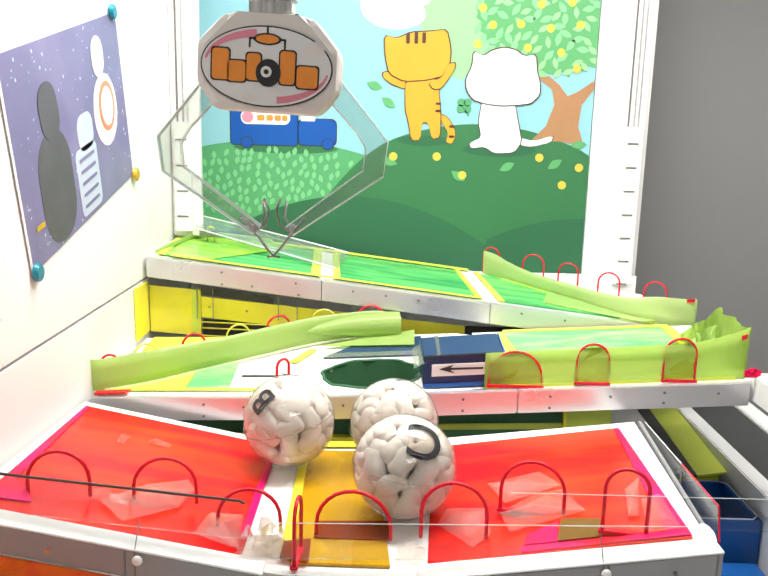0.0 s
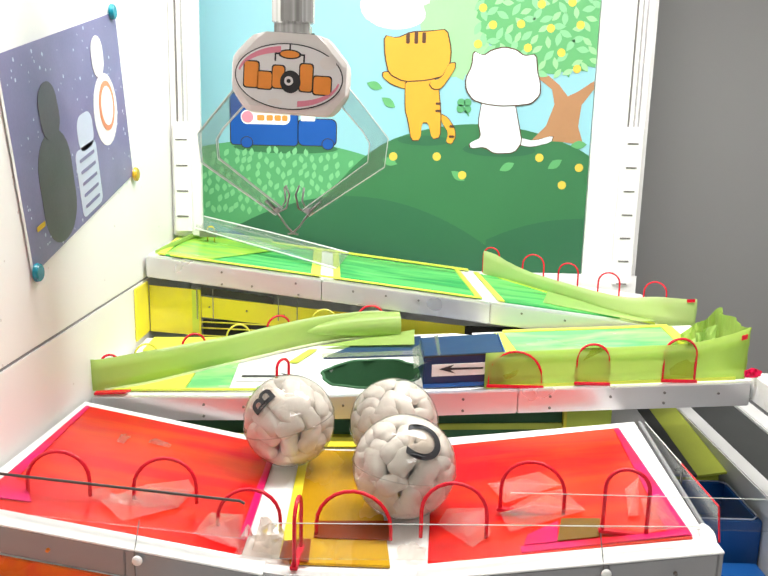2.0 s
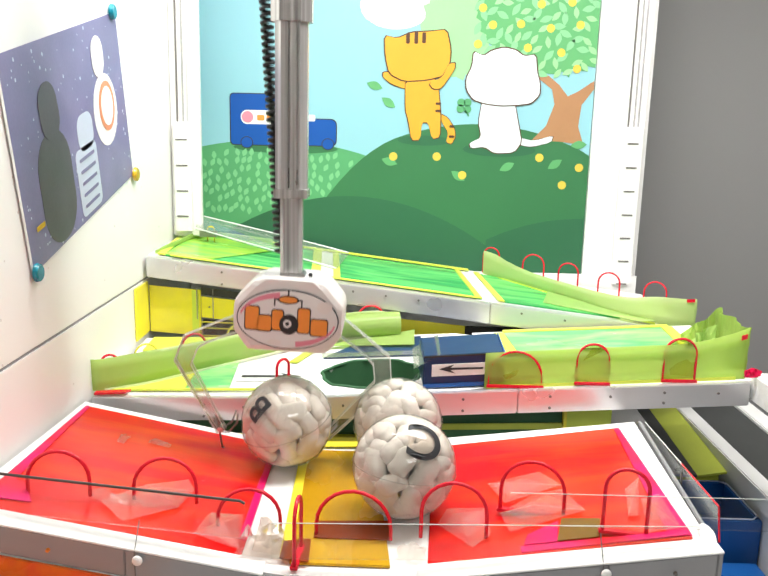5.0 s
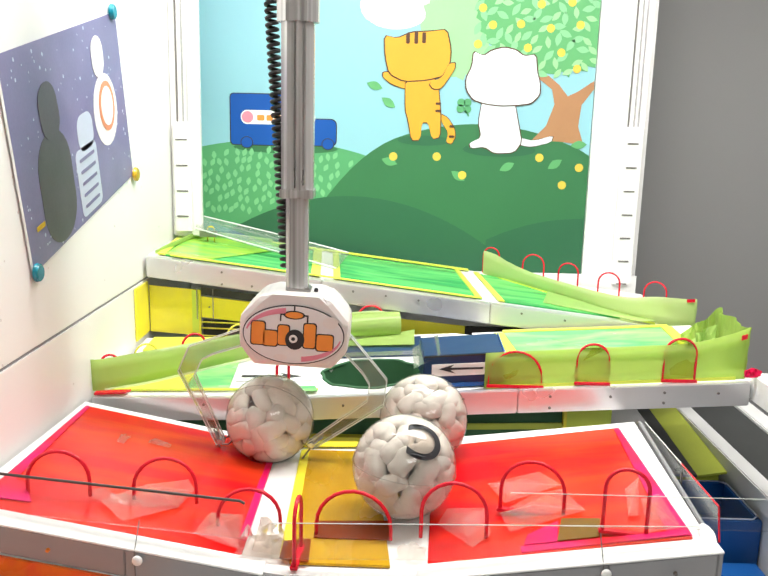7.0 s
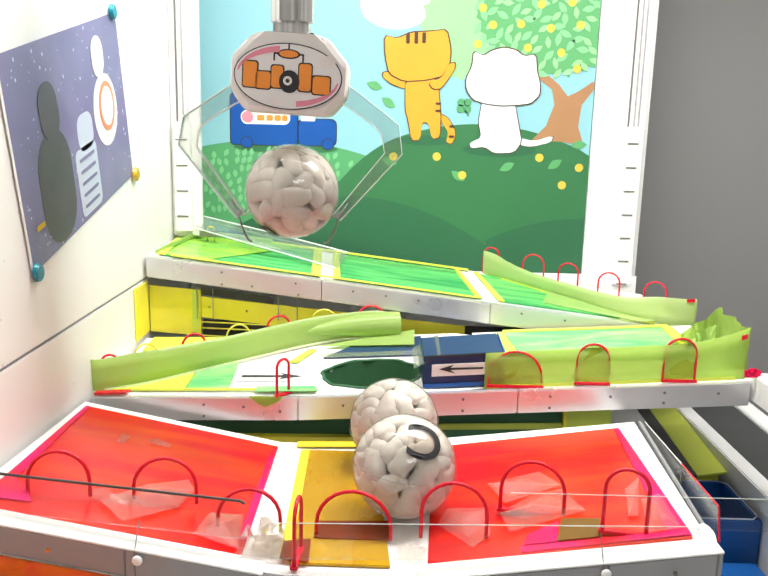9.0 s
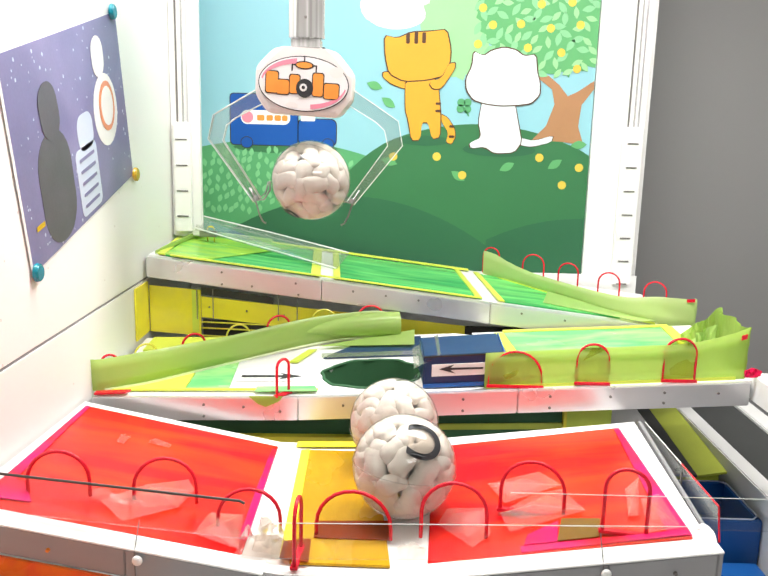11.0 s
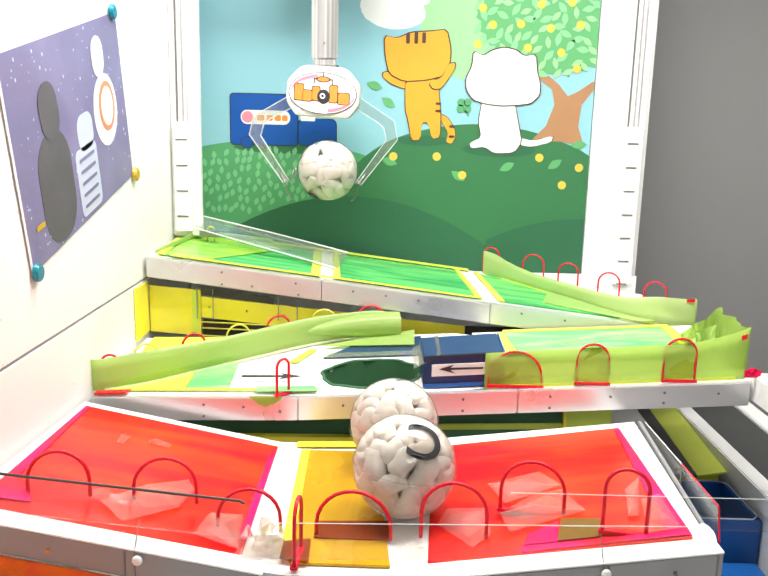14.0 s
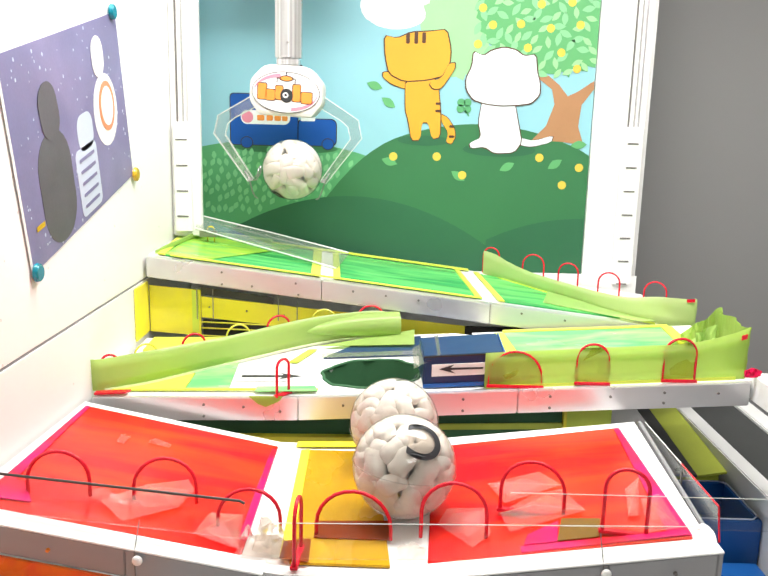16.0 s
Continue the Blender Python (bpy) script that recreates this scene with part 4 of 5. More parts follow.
# ---- under the back ramp: yellow guards, recess and painted gap shade ----
structure("recess_back", box(-0.44, 0.56, 1.775, 1.79, 0.60, 0.975), M_BOARD, "pale recess under the back ramp")
yg = thing("yellow_guard", "see-through yellow acrylic guard under the back ramp", "guard")
part("side_plate", box(XL + 0.001, XL + 0.004, 1.385, 1.460, 0.905, 1.000), M_YTAPE, yg)
part("corner_plate", slab([(XL + 0.005, 1.462, 0.992), (-0.346, 1.468, 0.984), (-0.346, 1.471, 0.984), (XL + 0.005, 1.465, 0.992)], 0.088), M_YTAPE, yg, "yellow acrylic corner plate")
part("back_plate", slab([(-0.345, 1.468, 0.972), (0.15, 1.468, 0.928), (0.15, 1.471, 0.928), (-0.345, 1.471, 0.972)], 0.040), M_YTAPE, yg, "yellow acrylic strip")
# dark plates stand in for the shaded gaps above and below the yellow strip
part("gap_shade_plate", box(-0.344, 0.30, 1.474, 1.478, 0.86, 0.926), M_DARK, yg)
part("gap_shade_plate", slab([(-0.345, 1.4672, 0.990), (-0.21, 1.4672, 0.974), (-0.21, 1.4690, 0.974), (-0.345, 1.4690, 0.990)], 0.014), M_DARK, yg)
part("hem", slab([(-0.362, 1.4655, 0.984), (-0.350, 1.4655, 0.983), (-0.350, 1.4675, 0.983), (-0.362, 1.4675, 0.984)], 0.080), M_YLIME, yg)
for z in (0.9235, 0.912, 0.897):
    part("rod", tube([(-0.344, 1.466, z), (-0.02, 1.466, z - 0.008)], 0.0016, 8), M_YELWIRE, yg, smooth=True)
for x in (-0.352, -0.322, -0.20, -0.165):
    part("bolt", tube([(x, 1.463, 0.990), (x, 1.463, 0.930)], 0.0010, 6), M_DARKSTEEL, yg)
for k in range(6):
    screw(-0.33 + 0.07 * k, 1.4665, 0.952 - 0.0060 * k, 0.0016, yg)

# ---- under the middle ramp ----
lower = thing("lower_board", "dark green board with a yellow front strip under the middle ramp", "board")
part("board", slab([(-0.34, 1.21, 0.835), (0.2845, 1.21, 0.862), (0.2845, 1.40, 0.865), (-0.34, 1.40, 0.838)], 0.055, 0.001), M_DGREEN, lower)
part("yellow_strip", slab([(-0.34, 1.195, 0.8065), (0.02, 1.195, 0.8125), (0.02, 1.209, 0.8125), (-0.34, 1.209, 0.8065)], 0.02), M_YTAPE, lower)
part("olive_stripe", slab([(0.05, 1.2070, 0.832), (0.2845, 1.2070, 0.840), (0.2845, 1.2095, 0.840), (0.05, 1.2095, 0.832)], 0.010), M_OLIVE, lower)
part("end_plate", box(0.290, 0.365, 1.22, 1.23, 0.80, 0.885), M_YLIME, lower)
part("end_post", box(0.2848, 0.2895, 1.20, 1.22, 0.80, 0.90), M_YTAPE, lower)

# ---- front tray ----
tray = thing("front_tray", "shallow white tray with red and amber acrylic panels", "tray")
YT0, YT1 = 0.770, 1.128
COLS = (-0.440, -0.150, -0.100, 0.024, 0.075, 0.3415)


def ztray(x, y):
    """Height of the tray's floor: two wings falling to the middle."""
    s = (y - YT0) / (YT1 - YT0)
    left = 0.9025 - 0.0185 * s - (x + 0.44) * (0.181 + 0.035 * s)
    right = 0.8405 - 0.004 * s + (x - 0.05) * (0.142 - 0.01 * s)
    flat = 0.8425 - 0.014 * s
    return max(left, right, flat)


def tray_panel(name, pts, material, lift=0.003, thick=0.003, label=""):
    return quad_panel(name, [(x, y, ztray(x, y)) for x, y in pts], material, tray, thick, lift, label)


def skew(x, y):
    """The tray's free end runs out to the back."""
    return x if x < 0.3 else x + 0.030 * (y - 0.748) / 0.38


for a, b in zip(COLS, COLS[1:]):
    quad_panel("deck", [(a, YT0 - 0.022, ztray(a, YT0)), (b, YT0 - 0.022, ztray(b, YT0)), (skew(b, YT1), YT1, ztray(b, YT1)), (a, YT1, ztray(a, YT1))], M_BOARD, tray, 0.012, 0, bevel=0)
tray_panel("red_panel", [(-0.421, 0.767), (-0.1445, 0.767), (-0.1515, 1.103), (-0.4295, 1.107)], M_RED)
tray_panel("magenta_film", [(-0.422, 0.80), (-0.408, 0.80), (-0.424, 1.104), (-0.4295, 1.104)], M_MAGENTA, 0.0045, 0.001)
tray_panel("magenta_film", [(-0.4205, 0.785), (-0.372, 0.792), (-0.398, 0.834), (-0.4215, 0.838)], M_MAGENTA, 0.0052, 0.001)
tray_panel("magenta_film", [(-0.1535, 0.80), (-0.1445, 0.80), (-0.1515, 1.09), (-0.1600, 1.09)], M_MAGENTA, 0.0045, 0.001)
tray_panel("amber_panel", [(-0.094, 0.767), (0.012, 0.765), (-0.010, 1.093), (-0.108, 1.093)], M_YELLOW)
tray_panel("rust_film", [(-0.0735, 0.821), (0.011, 0.820), (0.011, 0.868), (-0.0746, 0.863)], M_RUST, 0.0045, 0.0008, "rust-coloured film band")
tray_panel("rust_film", [(-0.1048, 0.770), (-0.0735, 0.763), (-0.0757, 0.815), (-0.1046, 0.808)], M_RUST, 0.0065, 0.0008, "rust-coloured film patch")
tray_panel("yellow_strip", [(-0.106, 0.780), (-0.094, 0.780), (-0.104, 1.093), (-0.116, 1.089)], M_YTAPE, 0.0045, 0.0015)
tray_panel("yellow_strip", [(-0.125, 1.102), (0.02, 1.102), (0.02, 1.122), (-0.125, 1.122)], M_YTAPE, 0.0045, 0.0015)
tray_panel("red_panel", [(0.0510, 0.7685), (0.3276, 0.7733), (0.3388, 1.095), (0.0740, 1.091)], M_RED)
tray_panel("magenta_film", [(0.306, 0.790), (0.3276, 0.775), (0.338, 1.09), (0.331, 1.09)], M_MAGENTA, 0.0045, 0.001)
tray_panel("magenta_film", [(0.150, 0.775), (0.325, 0.777), (0.325, 0.788), (0.150, 0.788)], M_MAGENTA, 0.0052, 0.001)
tray_panel("magenta_film", [(0.1546, 0.790), (0.1900, 0.790), (0.2005, 0.836), (0.1620, 0.811)], M_MAGENTA, 0.0052, 0.001)
tray_panel("olive_film", [(0.1904, 0.790), (0.2340, 0.790), (0.2456, 0.829), (0.2042, 0.838)], M_OLIVEFILM, 0.0062, 0.0008, "olive brown film patch")
# front beam in sloping lengths
for a, b in ((-0.440, -0.258), (-0.2575, -0.118), (0.040, 0.232), (0.2325, 0.3415)):
    part("front_beam", slab([(a, 0.742, ztray(a, YT0) + 0.0005), (b, 0.742, ztray(b, YT0) + 0.0005), (b, 0.747, ztray(b, YT0) + 0.0005), (a, 0.747, ztray(a, YT0) + 0.0005)], 0.031 if a < -0.4 else 0.042, 0.001), M_FRONT, tray)
part("front_beam", slab([(-0.1175, 0.742, ztray(-0.1, YT0)), (0.0395, 0.742, ztray(0.03, YT0)), (0.0395, 0.747, ztray(0.03, YT0)), (-0.1175, 0.747, ztray(-0.1, YT0))], 0.042, 0.001), M_FRONT, tray)
part("end_beam", slab([(0.342, 0.742, ztray(0.35, YT0)), (0.3470, 0.742, ztray(0.35, YT0)), (0.382, YT1, ztray(0.358, YT1)), (0.377, YT1, ztray(0.358, YT1))], 0.042, 0.001), M_FRONT, tray)
for a, b in ((-0.440, -0.118), (0.040, 0.347)):
    part("lip", slab([(a, 0.7405, ztray(a, YT0) + 0.0030), (b, 0.7405, ztray(b, YT0) + 0.0030), (b, 0.770, ztray(b, YT0) + 0.0030), (a, 0.770, ztray(a, YT0) + 0.0030)], 0.0024, 0.0006), M_BOARD, tray, "white lip of the front beam")
for x in (-0.2442, 0.2296):
    bm = bmesh.new()
    bmesh.ops.create_uvsphere(bm, u_segments=14, v_segments=8, radius=0.0055, matrix=pose(x, 0.739, ztray(x, YT0) - 0.0075) @ Matrix.Diagonal((1, 0.6, 1, 1)))
    part("knob", bm, M_BOARD, tray, "white round screw cap", True)
    part("cable", tube([(x - 0.003, 0.741, ztray(x, YT0) - 0.04), (x - 0.003, 0.740, ztray(x, YT0) + 0.001), (x - 0.003, 0.760, ztray(x, YT0) + 0.026)], 0.0006, 6), M_SEAM, tray)
for x in (-0.335, -0.175, 0.09, 0.30):
    screw(x, 0.7405, ztray(x, YT0) - 0.016, 0.0022, tray, M_ORANGE if x < -0.3 else None)

bm = bmesh.new()
bmesh.ops.create_cone(bm, cap_ends=True, segments=24, radius1=1.0, radius2=0.85, depth=0.003, matrix=pose(0.345, 0.781, ztray(0.345, 0.781) + 0.0012, 0, 0, -8) @ Matrix.Diagonal((0.0085, 0.024, 1, 1)))
part("oval_cap", bm, M_WALL, tray, "white oval cap on the tray's rim")

# clear front guards
g1 = thing("clear_guard", "clear acrylic guard along the tray's front edge", "guard")
part("plate", slab([(-0.44, 0.766, 0.941), (-0.140, 0.766, 0.913), (-0.140, 0.7685, 0.913), (-0.44, 0.7685, 0.941)], 0.042, 0.0004), M_ACRYL, g1)
part("top_edge", tube([(-0.44, 0.767, 0.9415), (-0.145, 0.767, 0.9138), (-0.140, 0.767, 0.911)], 0.0016, 8), M_BAR, g1)
g2 = thing("clear_guard", "clear acrylic guard in front of the amber and red panels", "guard")
part("plate", slab([(-0.112, 0.760, 0.893), (0.328, 0.760, 0.9015), (0.328, 0.762, 0.9015), (-0.112, 0.762, 0.893)], 0.040, 0.0004), M_ACRYL, g2)
part("top_edge", tube([(-0.112, 0.761, 0.8932), (0.328, 0.761, 0.9017)], 0.0005, 6), M_EDGE, g2)
g3 = thing("clear_guard", "clear acrylic side guard with a red taped edge", "guard")
part("plate", slab([(0.3535, 0.7825, 0.9136), (0.3555, 0.7825, 0.9136), (0.3840, 1.113, 0.880), (0.3820, 1.113, 0.880)], 0.036, 0.0003), M_ACRYL, g3)
part("red_tape", tube([(0.3535, 0.7700, 0.8800), (0.3545, 0.7825, 0.9140), (0.3666, 0.9235, 0.8998)], 0.0011, 6), M_REDWIRE, g3)
part("top_edge", tube([(0.3666, 0.924, 0.8998), (0.3830, 1.113, 0.8805)], 0.0009, 6), M_EDGE, g3)
part("clip", box(0.3640, 0.3660, 0.9135, 0.9170, 0.870, 0.894), M_SEAM, g3)
g4 = thing("front_glass_strip", "clear acrylic strip in front of the tray's corner", "guard")
part("plate", slab([(0.120, 0.690, 0.9675), (0.60, 0.690, 0.9675), (0.60, 0.692, 0.9675), (0.120, 0.692, 0.9675)], 0.032, 0.0003), M_ACRYL, g4)
part("top_edge", tube([(0.120, 0.691, 0.96752), (0.60, 0.691, 0.96752)], 0.0004, 6), M_EDGE, g4)

# hoops along the tray front
for x, y, w, h, turn in ((-0.3531, 0.8182, 0.066, 0.0587, 5), (-0.2459, 0.8508, 0.070, 0.0617, 5), (-0.1458, 0.8246, 0.069, 0.0563, 3), (-0.086, 0.775, 0.040, 0.068, 86), (-0.0295, 0.8252, 0.084, 0.0611, -6), (0.0814, 0.8183, 0.072, 0.0733, -5), (0.1745, 0.8601, 0.072, 0.0695, -12), (0.2612, 0.7931, 0.045, 0.0799, -12)):
    hoop(x, y, ztray(x, y) + 0.004, w, h - 0.006 if turn < 80 else h, turn, None, 0.0022, label="glossy red plastic hoop along the tray's front edge", group="tray hoops", foot=abs(turn) > 10)
# crumpled clear tape that holds them
def tape_scrap(x, y, w, d, h, seed, label="crumpled clear tape stuck on the tray"):
    r = random.Random(seed)
    ob = thing("tape_scrap", label, "tape", group="tape scraps")
    bm = bmesh.new()
    n, m = 7, 5
    g = {}
    for i in range(n):
        for j in range(m):
            px, py = x + w * (i / (n - 1) - 0.5) + r.uniform(-1, 1) * w * 0.05, y + d * (j / (m - 1) - 0.5) + r.uniform(-1, 1) * d * 0.06
            edge = i in (0, n - 1) or j in (0, m - 1)
            g[i, j] = bm.verts.new((px, py, ztray(px, py) + 0.006 + (0.0 if edge else h * r.random())))
    for i in range(n - 1):
        for j in range(m - 1):
            bm.faces.new((g[i, j], g[i + 1, j], g[i + 1, j + 1]))
            bm.faces.new((g[i, j], g[i + 1, j + 1], g[i, j + 1]))
    part("scrap", bm, M_TAPE, ob)


for x, y, w, d, h, s in ((-0.125, 0.785, 0.050, 0.04, 0.022, 7), (-0.120, 0.800, 0.030, 0.05, 0.026, 17), (-0.30, 1.02, 0.030, 0.012, 0.006, 10), (-0.345, 1.01, 0.010, 0.030, 0.006, 11), (0.035, 0.79, 0.030, 0.030, 0.014, 12), (-0.30, 0.835, 0.05, 0.02, 0.008, 5)):
    tape_scrap(x, y, w, d, h, s)


def folded_tape(corners, h, seed, label="piece of clear tape folded flat on the red panel"):
    """A flat piece of tape with straight edges and a few sharp folds."""
    r = random.Random(seed)
    ob = thing("tape_piece", label, "tape", group="tape pieces")
    n = len(corners)
    for layer in range(2):
        bm = bmesh.new()
        k = r.uniform(0.30, 0.62)
        cx, cy = sum(c[0] for c in corners) / n, sum(c[1] for c in corners) / n
        cx, cy = cx + (corners[0][0] - cx) * (k - 0.4), cy + (corners[0][1] - cy) * (k - 0.4)
        mid = bm.verts.new((cx, cy, ztray(cx, cy) + 0.006 + h * (1 + layer)))
        ring = []
        for i, (x, y) in enumerate(corners):
            f = 1.0 if layer == 0 else r.uniform(0.45, 1.0)
            x, y = cx + (x - cx) * f, cy + (y - cy) * f
            ring.append(bm.verts.new((x, y, ztray(x, y) + 0.0066 + 0.0012 * layer + h * 0.5 * r.random())))
        for i in range(n):
            bm.faces.new((mid, ring[i], ring[(i + 1) % n]))
        line = [v.co.copy() for v in ring]
        part("film", bm, M_TAPE, ob)
        k = r.randrange(n)
        # thin pale bar drawn as the glint along a fold
        part("fold", tube([line[k], Vector((cx, cy, ztray(cx, cy) + 0.0068 + h * (1 + layer))), line[(k + n // 2) % n]], 0.00022, 5), M_GLINT, ob)
    return ob


folded_tape([(-0.3092, 0.8198), (-0.2767, 0.8828), (-0.2375, 0.9228), (-0.2233, 0.896), (-0.2286, 0.8416), (-0.2728, 0.7825)], 0.004, 1)
folded_tape([(-0.198, 0.7835), (-0.1943, 0.8447), (-0.158, 0.8569), (-0.1466, 0.7676)], 0.006, 2)
folded_tape([(0.066, 0.8507), (0.0800, 0.8879), (0.1250, 0.878), (0.1224, 0.8148), (0.1000, 0.7923)], 0.004, 3)
folded_tape([(0.134, 0.9414), (0.2017, 0.9618), (0.2204, 0.9171), (0.1475, 0.8847)], 0.004, 5)
folded_tape([(0.1384, 0.8595), (0.1851, 0.9022), (0.2186, 0.9079), (0.2344, 0.8506), (0.1432, 0.8149)], 0.005, 6)
folded_tape([(0.3000, 0.8627), (0.3230, 0.8698), (0.3210, 0.7900), (0.2843, 0.7850)], 0.004, 7)
folded_tape([(0.290, 0.8900), (0.3149, 0.9199), (0.2862, 0.8239), (0.2750, 0.8254)], 0.003, 8)

# lower tray peeping out under the beam
lt = thing("lower_tray", "orange red acrylic tray below the front tray", "tray")
part("panel", slab([(-0.44, 0.55, 0.80), (-0.24, 0.55, 0.79), (-0.24, 0.735, 0.812), (-0.44, 0.735, 0.846)], 0.004), M_LOWER, lt)
part("edge", slab([(-0.418, 0.738, 0.8665), (-0.258, 0.738, 0.8385), (-0.258, 0.7415, 0.8385), (-0.418, 0.7415, 0.8665)], 0.03), M_LOWER, lt)
part("magenta_corner", slab([(-0.442, 0.738, 0.8710), (-0.4185, 0.738, 0.8665), (-0.4185, 0.7415, 0.8665), (-0.442, 0.7415, 0.8710)], 0.03), M_MAGENTA, lt, "magenta film corner")
part("fold", tube([(-0.4185, 0.7365, 0.867), (-0.4330, 0.7365, 0.845)], 0.0012, 6), M_ORANGE, lt, "pale folded edge")

# ---- chute at the right ----
chute = thing("chute_frame", "white rail frame round a black mat and an olive strip", "frame")
ZC = 0.745
part("black_mat", box(0.629, 0.727, 0.70, 1.75, ZC - 0.03, ZC - 0.004), M_MAT, chute)
part("rail", box(0.597, 0.628, 0.70, 1.75, ZC - 0.03, ZC + 0.002, 0.002), M_BOARD, chute)
part("rail", box(0.728, 0.765, 0.70, 1.75, ZC - 0.03, ZC + 0.002, 0.002), M_BOARD, chute)
part("olive_strip", slab([(0.546, 1.30, 0.716), (0.596, 1.30, 0.724), (0.596, 1.75, 0.760), (0.548, 1.75, 0.750)], 0.004), M_OLIVE, chute, "sloping olive strip")
part("dark_strip", slab([(0.526, 1.30, 0.717), (0.5455, 1.30, 0.716), (0.5475, 1.75, 0.750), (0.514, 1.75, 0.752)], 0.004), M_MAT, chute)
part("inner_wall", box(0.6035, 0.6120, 0.70, 1.75, 0.57, ZC - 0.031), M_BOARD, chute)
part("pale_strip", slab([(0.45, 1.30, 0.717), (0.5255, 1.30, 0.717), (0.5135, 1.75, 0.752), (0.45, 1.75, 0.752)], 0.004), M_GIRDER, chute)
part("cross_strip", box(0.44, 0.5915, 1.318, 1.330, 0.66, 0.7175, 0.001), M_YLIME, chute)
side = thing("side_rail", "white box rail running forward from the middle ramp", "rail")
part("rail", box(0.553, 0.61, 0.55, 1.165, 0.903, 0.944, 0.002), M_BOARD, side)
tagline = thing("tape_knot", "pink tape knot at the end of the middle ramp", "tape")
part("knot", sheet([(0.535, 1.148, 0.942, 0.010, 0), (0.548, 1.146, 0.942, 0.014, 0.003), (0.560, 1.149, 0.944, 0.008, -0.002)], 0.002, wave=0.002), M_MAGENTA, tagline)
bin_ = thing("blue_bin", "deep blue plastic prize bin beside the tray", "bin")
part("front_wall", box(0.42, 0.602, 1.170, 1.176, 0.57, 0.700, 0.002), M_BLUE, bin_)
part("back_wall", box(0.42, 0.602, 1.308, 1.314, 0.57, 0.700, 0.002), M_BLUE, bin_)
part("side_wall", box(0.596, 0.602, 1.1765, 1.3075, 0.57, 0.700, 0.002), M_BLUE, bin_)
part("side_wall", box(0.42, 0.426, 1.1765, 1.3075, 0.57, 0.700, 0.002), M_BLUE, bin_)
part("bottom", box(0.427, 0.595, 1.177, 1.307, 0.571, 0.64), M_NAVY, bin_)
part("rim", tube([(0.424, 1.311, 0.701), (0.588, 1.311, 0.701), (0.599, 1.300, 0.701), (0.599, 1.185, 0.701), (0.588, 1.173, 0.701), (0.424, 1.173, 0.701)], 0.0014, 8), M_PPALE, bin_, "pale rim edge", True)
ap = thing("blue_apron", "deep blue plastic apron below the front corner", "apron")
part("panel", box(0.366, 0.590, 0.90, 1.150, 0.575, 0.640, 0.003), M_BLUE, ap)

# ---- capsule balls ----
RB = 0.0615


def peanut(seed):
    """A puffed foam piece: a bent, waisted pill."""
    r = random.Random(seed)
    bm = bmesh.new()
    bmesh.ops.create_icosphere(bm, subdivisions=3, radius=1.0)
    bend = r.uniform(0.05, 0.25)
    r0 = r.random()
    for v in bm.verts:
        x, y, z = v.co
        k = (abs(x) ** 4.2 + (y * y + z * z) ** 2.1) ** (-1 / 4.2)
        x, y, z = x * k, y * k, z * k
        waist = 1 - 0.07 * math.exp(-(x * 2.2) ** 2) + 0.05 * math.sin(7 * x + seed)
        v.co = Vector((x * 0.0160 * (0.85 + 0.3 * r0), y * 0.0118 * waist, z * 0.0092 * waist + bend * 0.012 * x * x + 0.0016 * y * y))
        v.co *= 1 + 0.10 * noise.noise(v.co * 110 + Vector((seed * 3.7, 0, 0))) + 0.035 * noise.noise(v.co * 420)
    me = bpy.data.meshes.new("foam_piece")
    bm.to_mesh(me)
    bm.free()
    me.materials.append(M_FOAM)
    for p in me.polygons:
        p.use_smooth = True
    return me


PEANUTS = [peanut(s) for s in range(7)]


def letter_mesh(ch, size):
    cu = bpy.data.curves.new("letter", "FONT")
    cu.body, cu.size, cu.extrude, cu.align_x, cu.align_y = ch, size, 0.0002, "CENTER", "CENTER"
    cu.offset = 0.0010
    ob = new("letter", cu)
    dg = bpy.context.evaluated_depsgraph_get()
    me = bpy.data.meshes.new_from_object(ob.evaluated_get(dg))
    bpy.data.objects.remove(ob)
    bm = bmesh.new()
    bm.from_mesh(me)
    bmesh.ops.triangulate(bm, faces=bm.faces)
    bmesh.ops.subdivide_edges(bm, edges=bm.edges[:], cuts=2)
    return bm


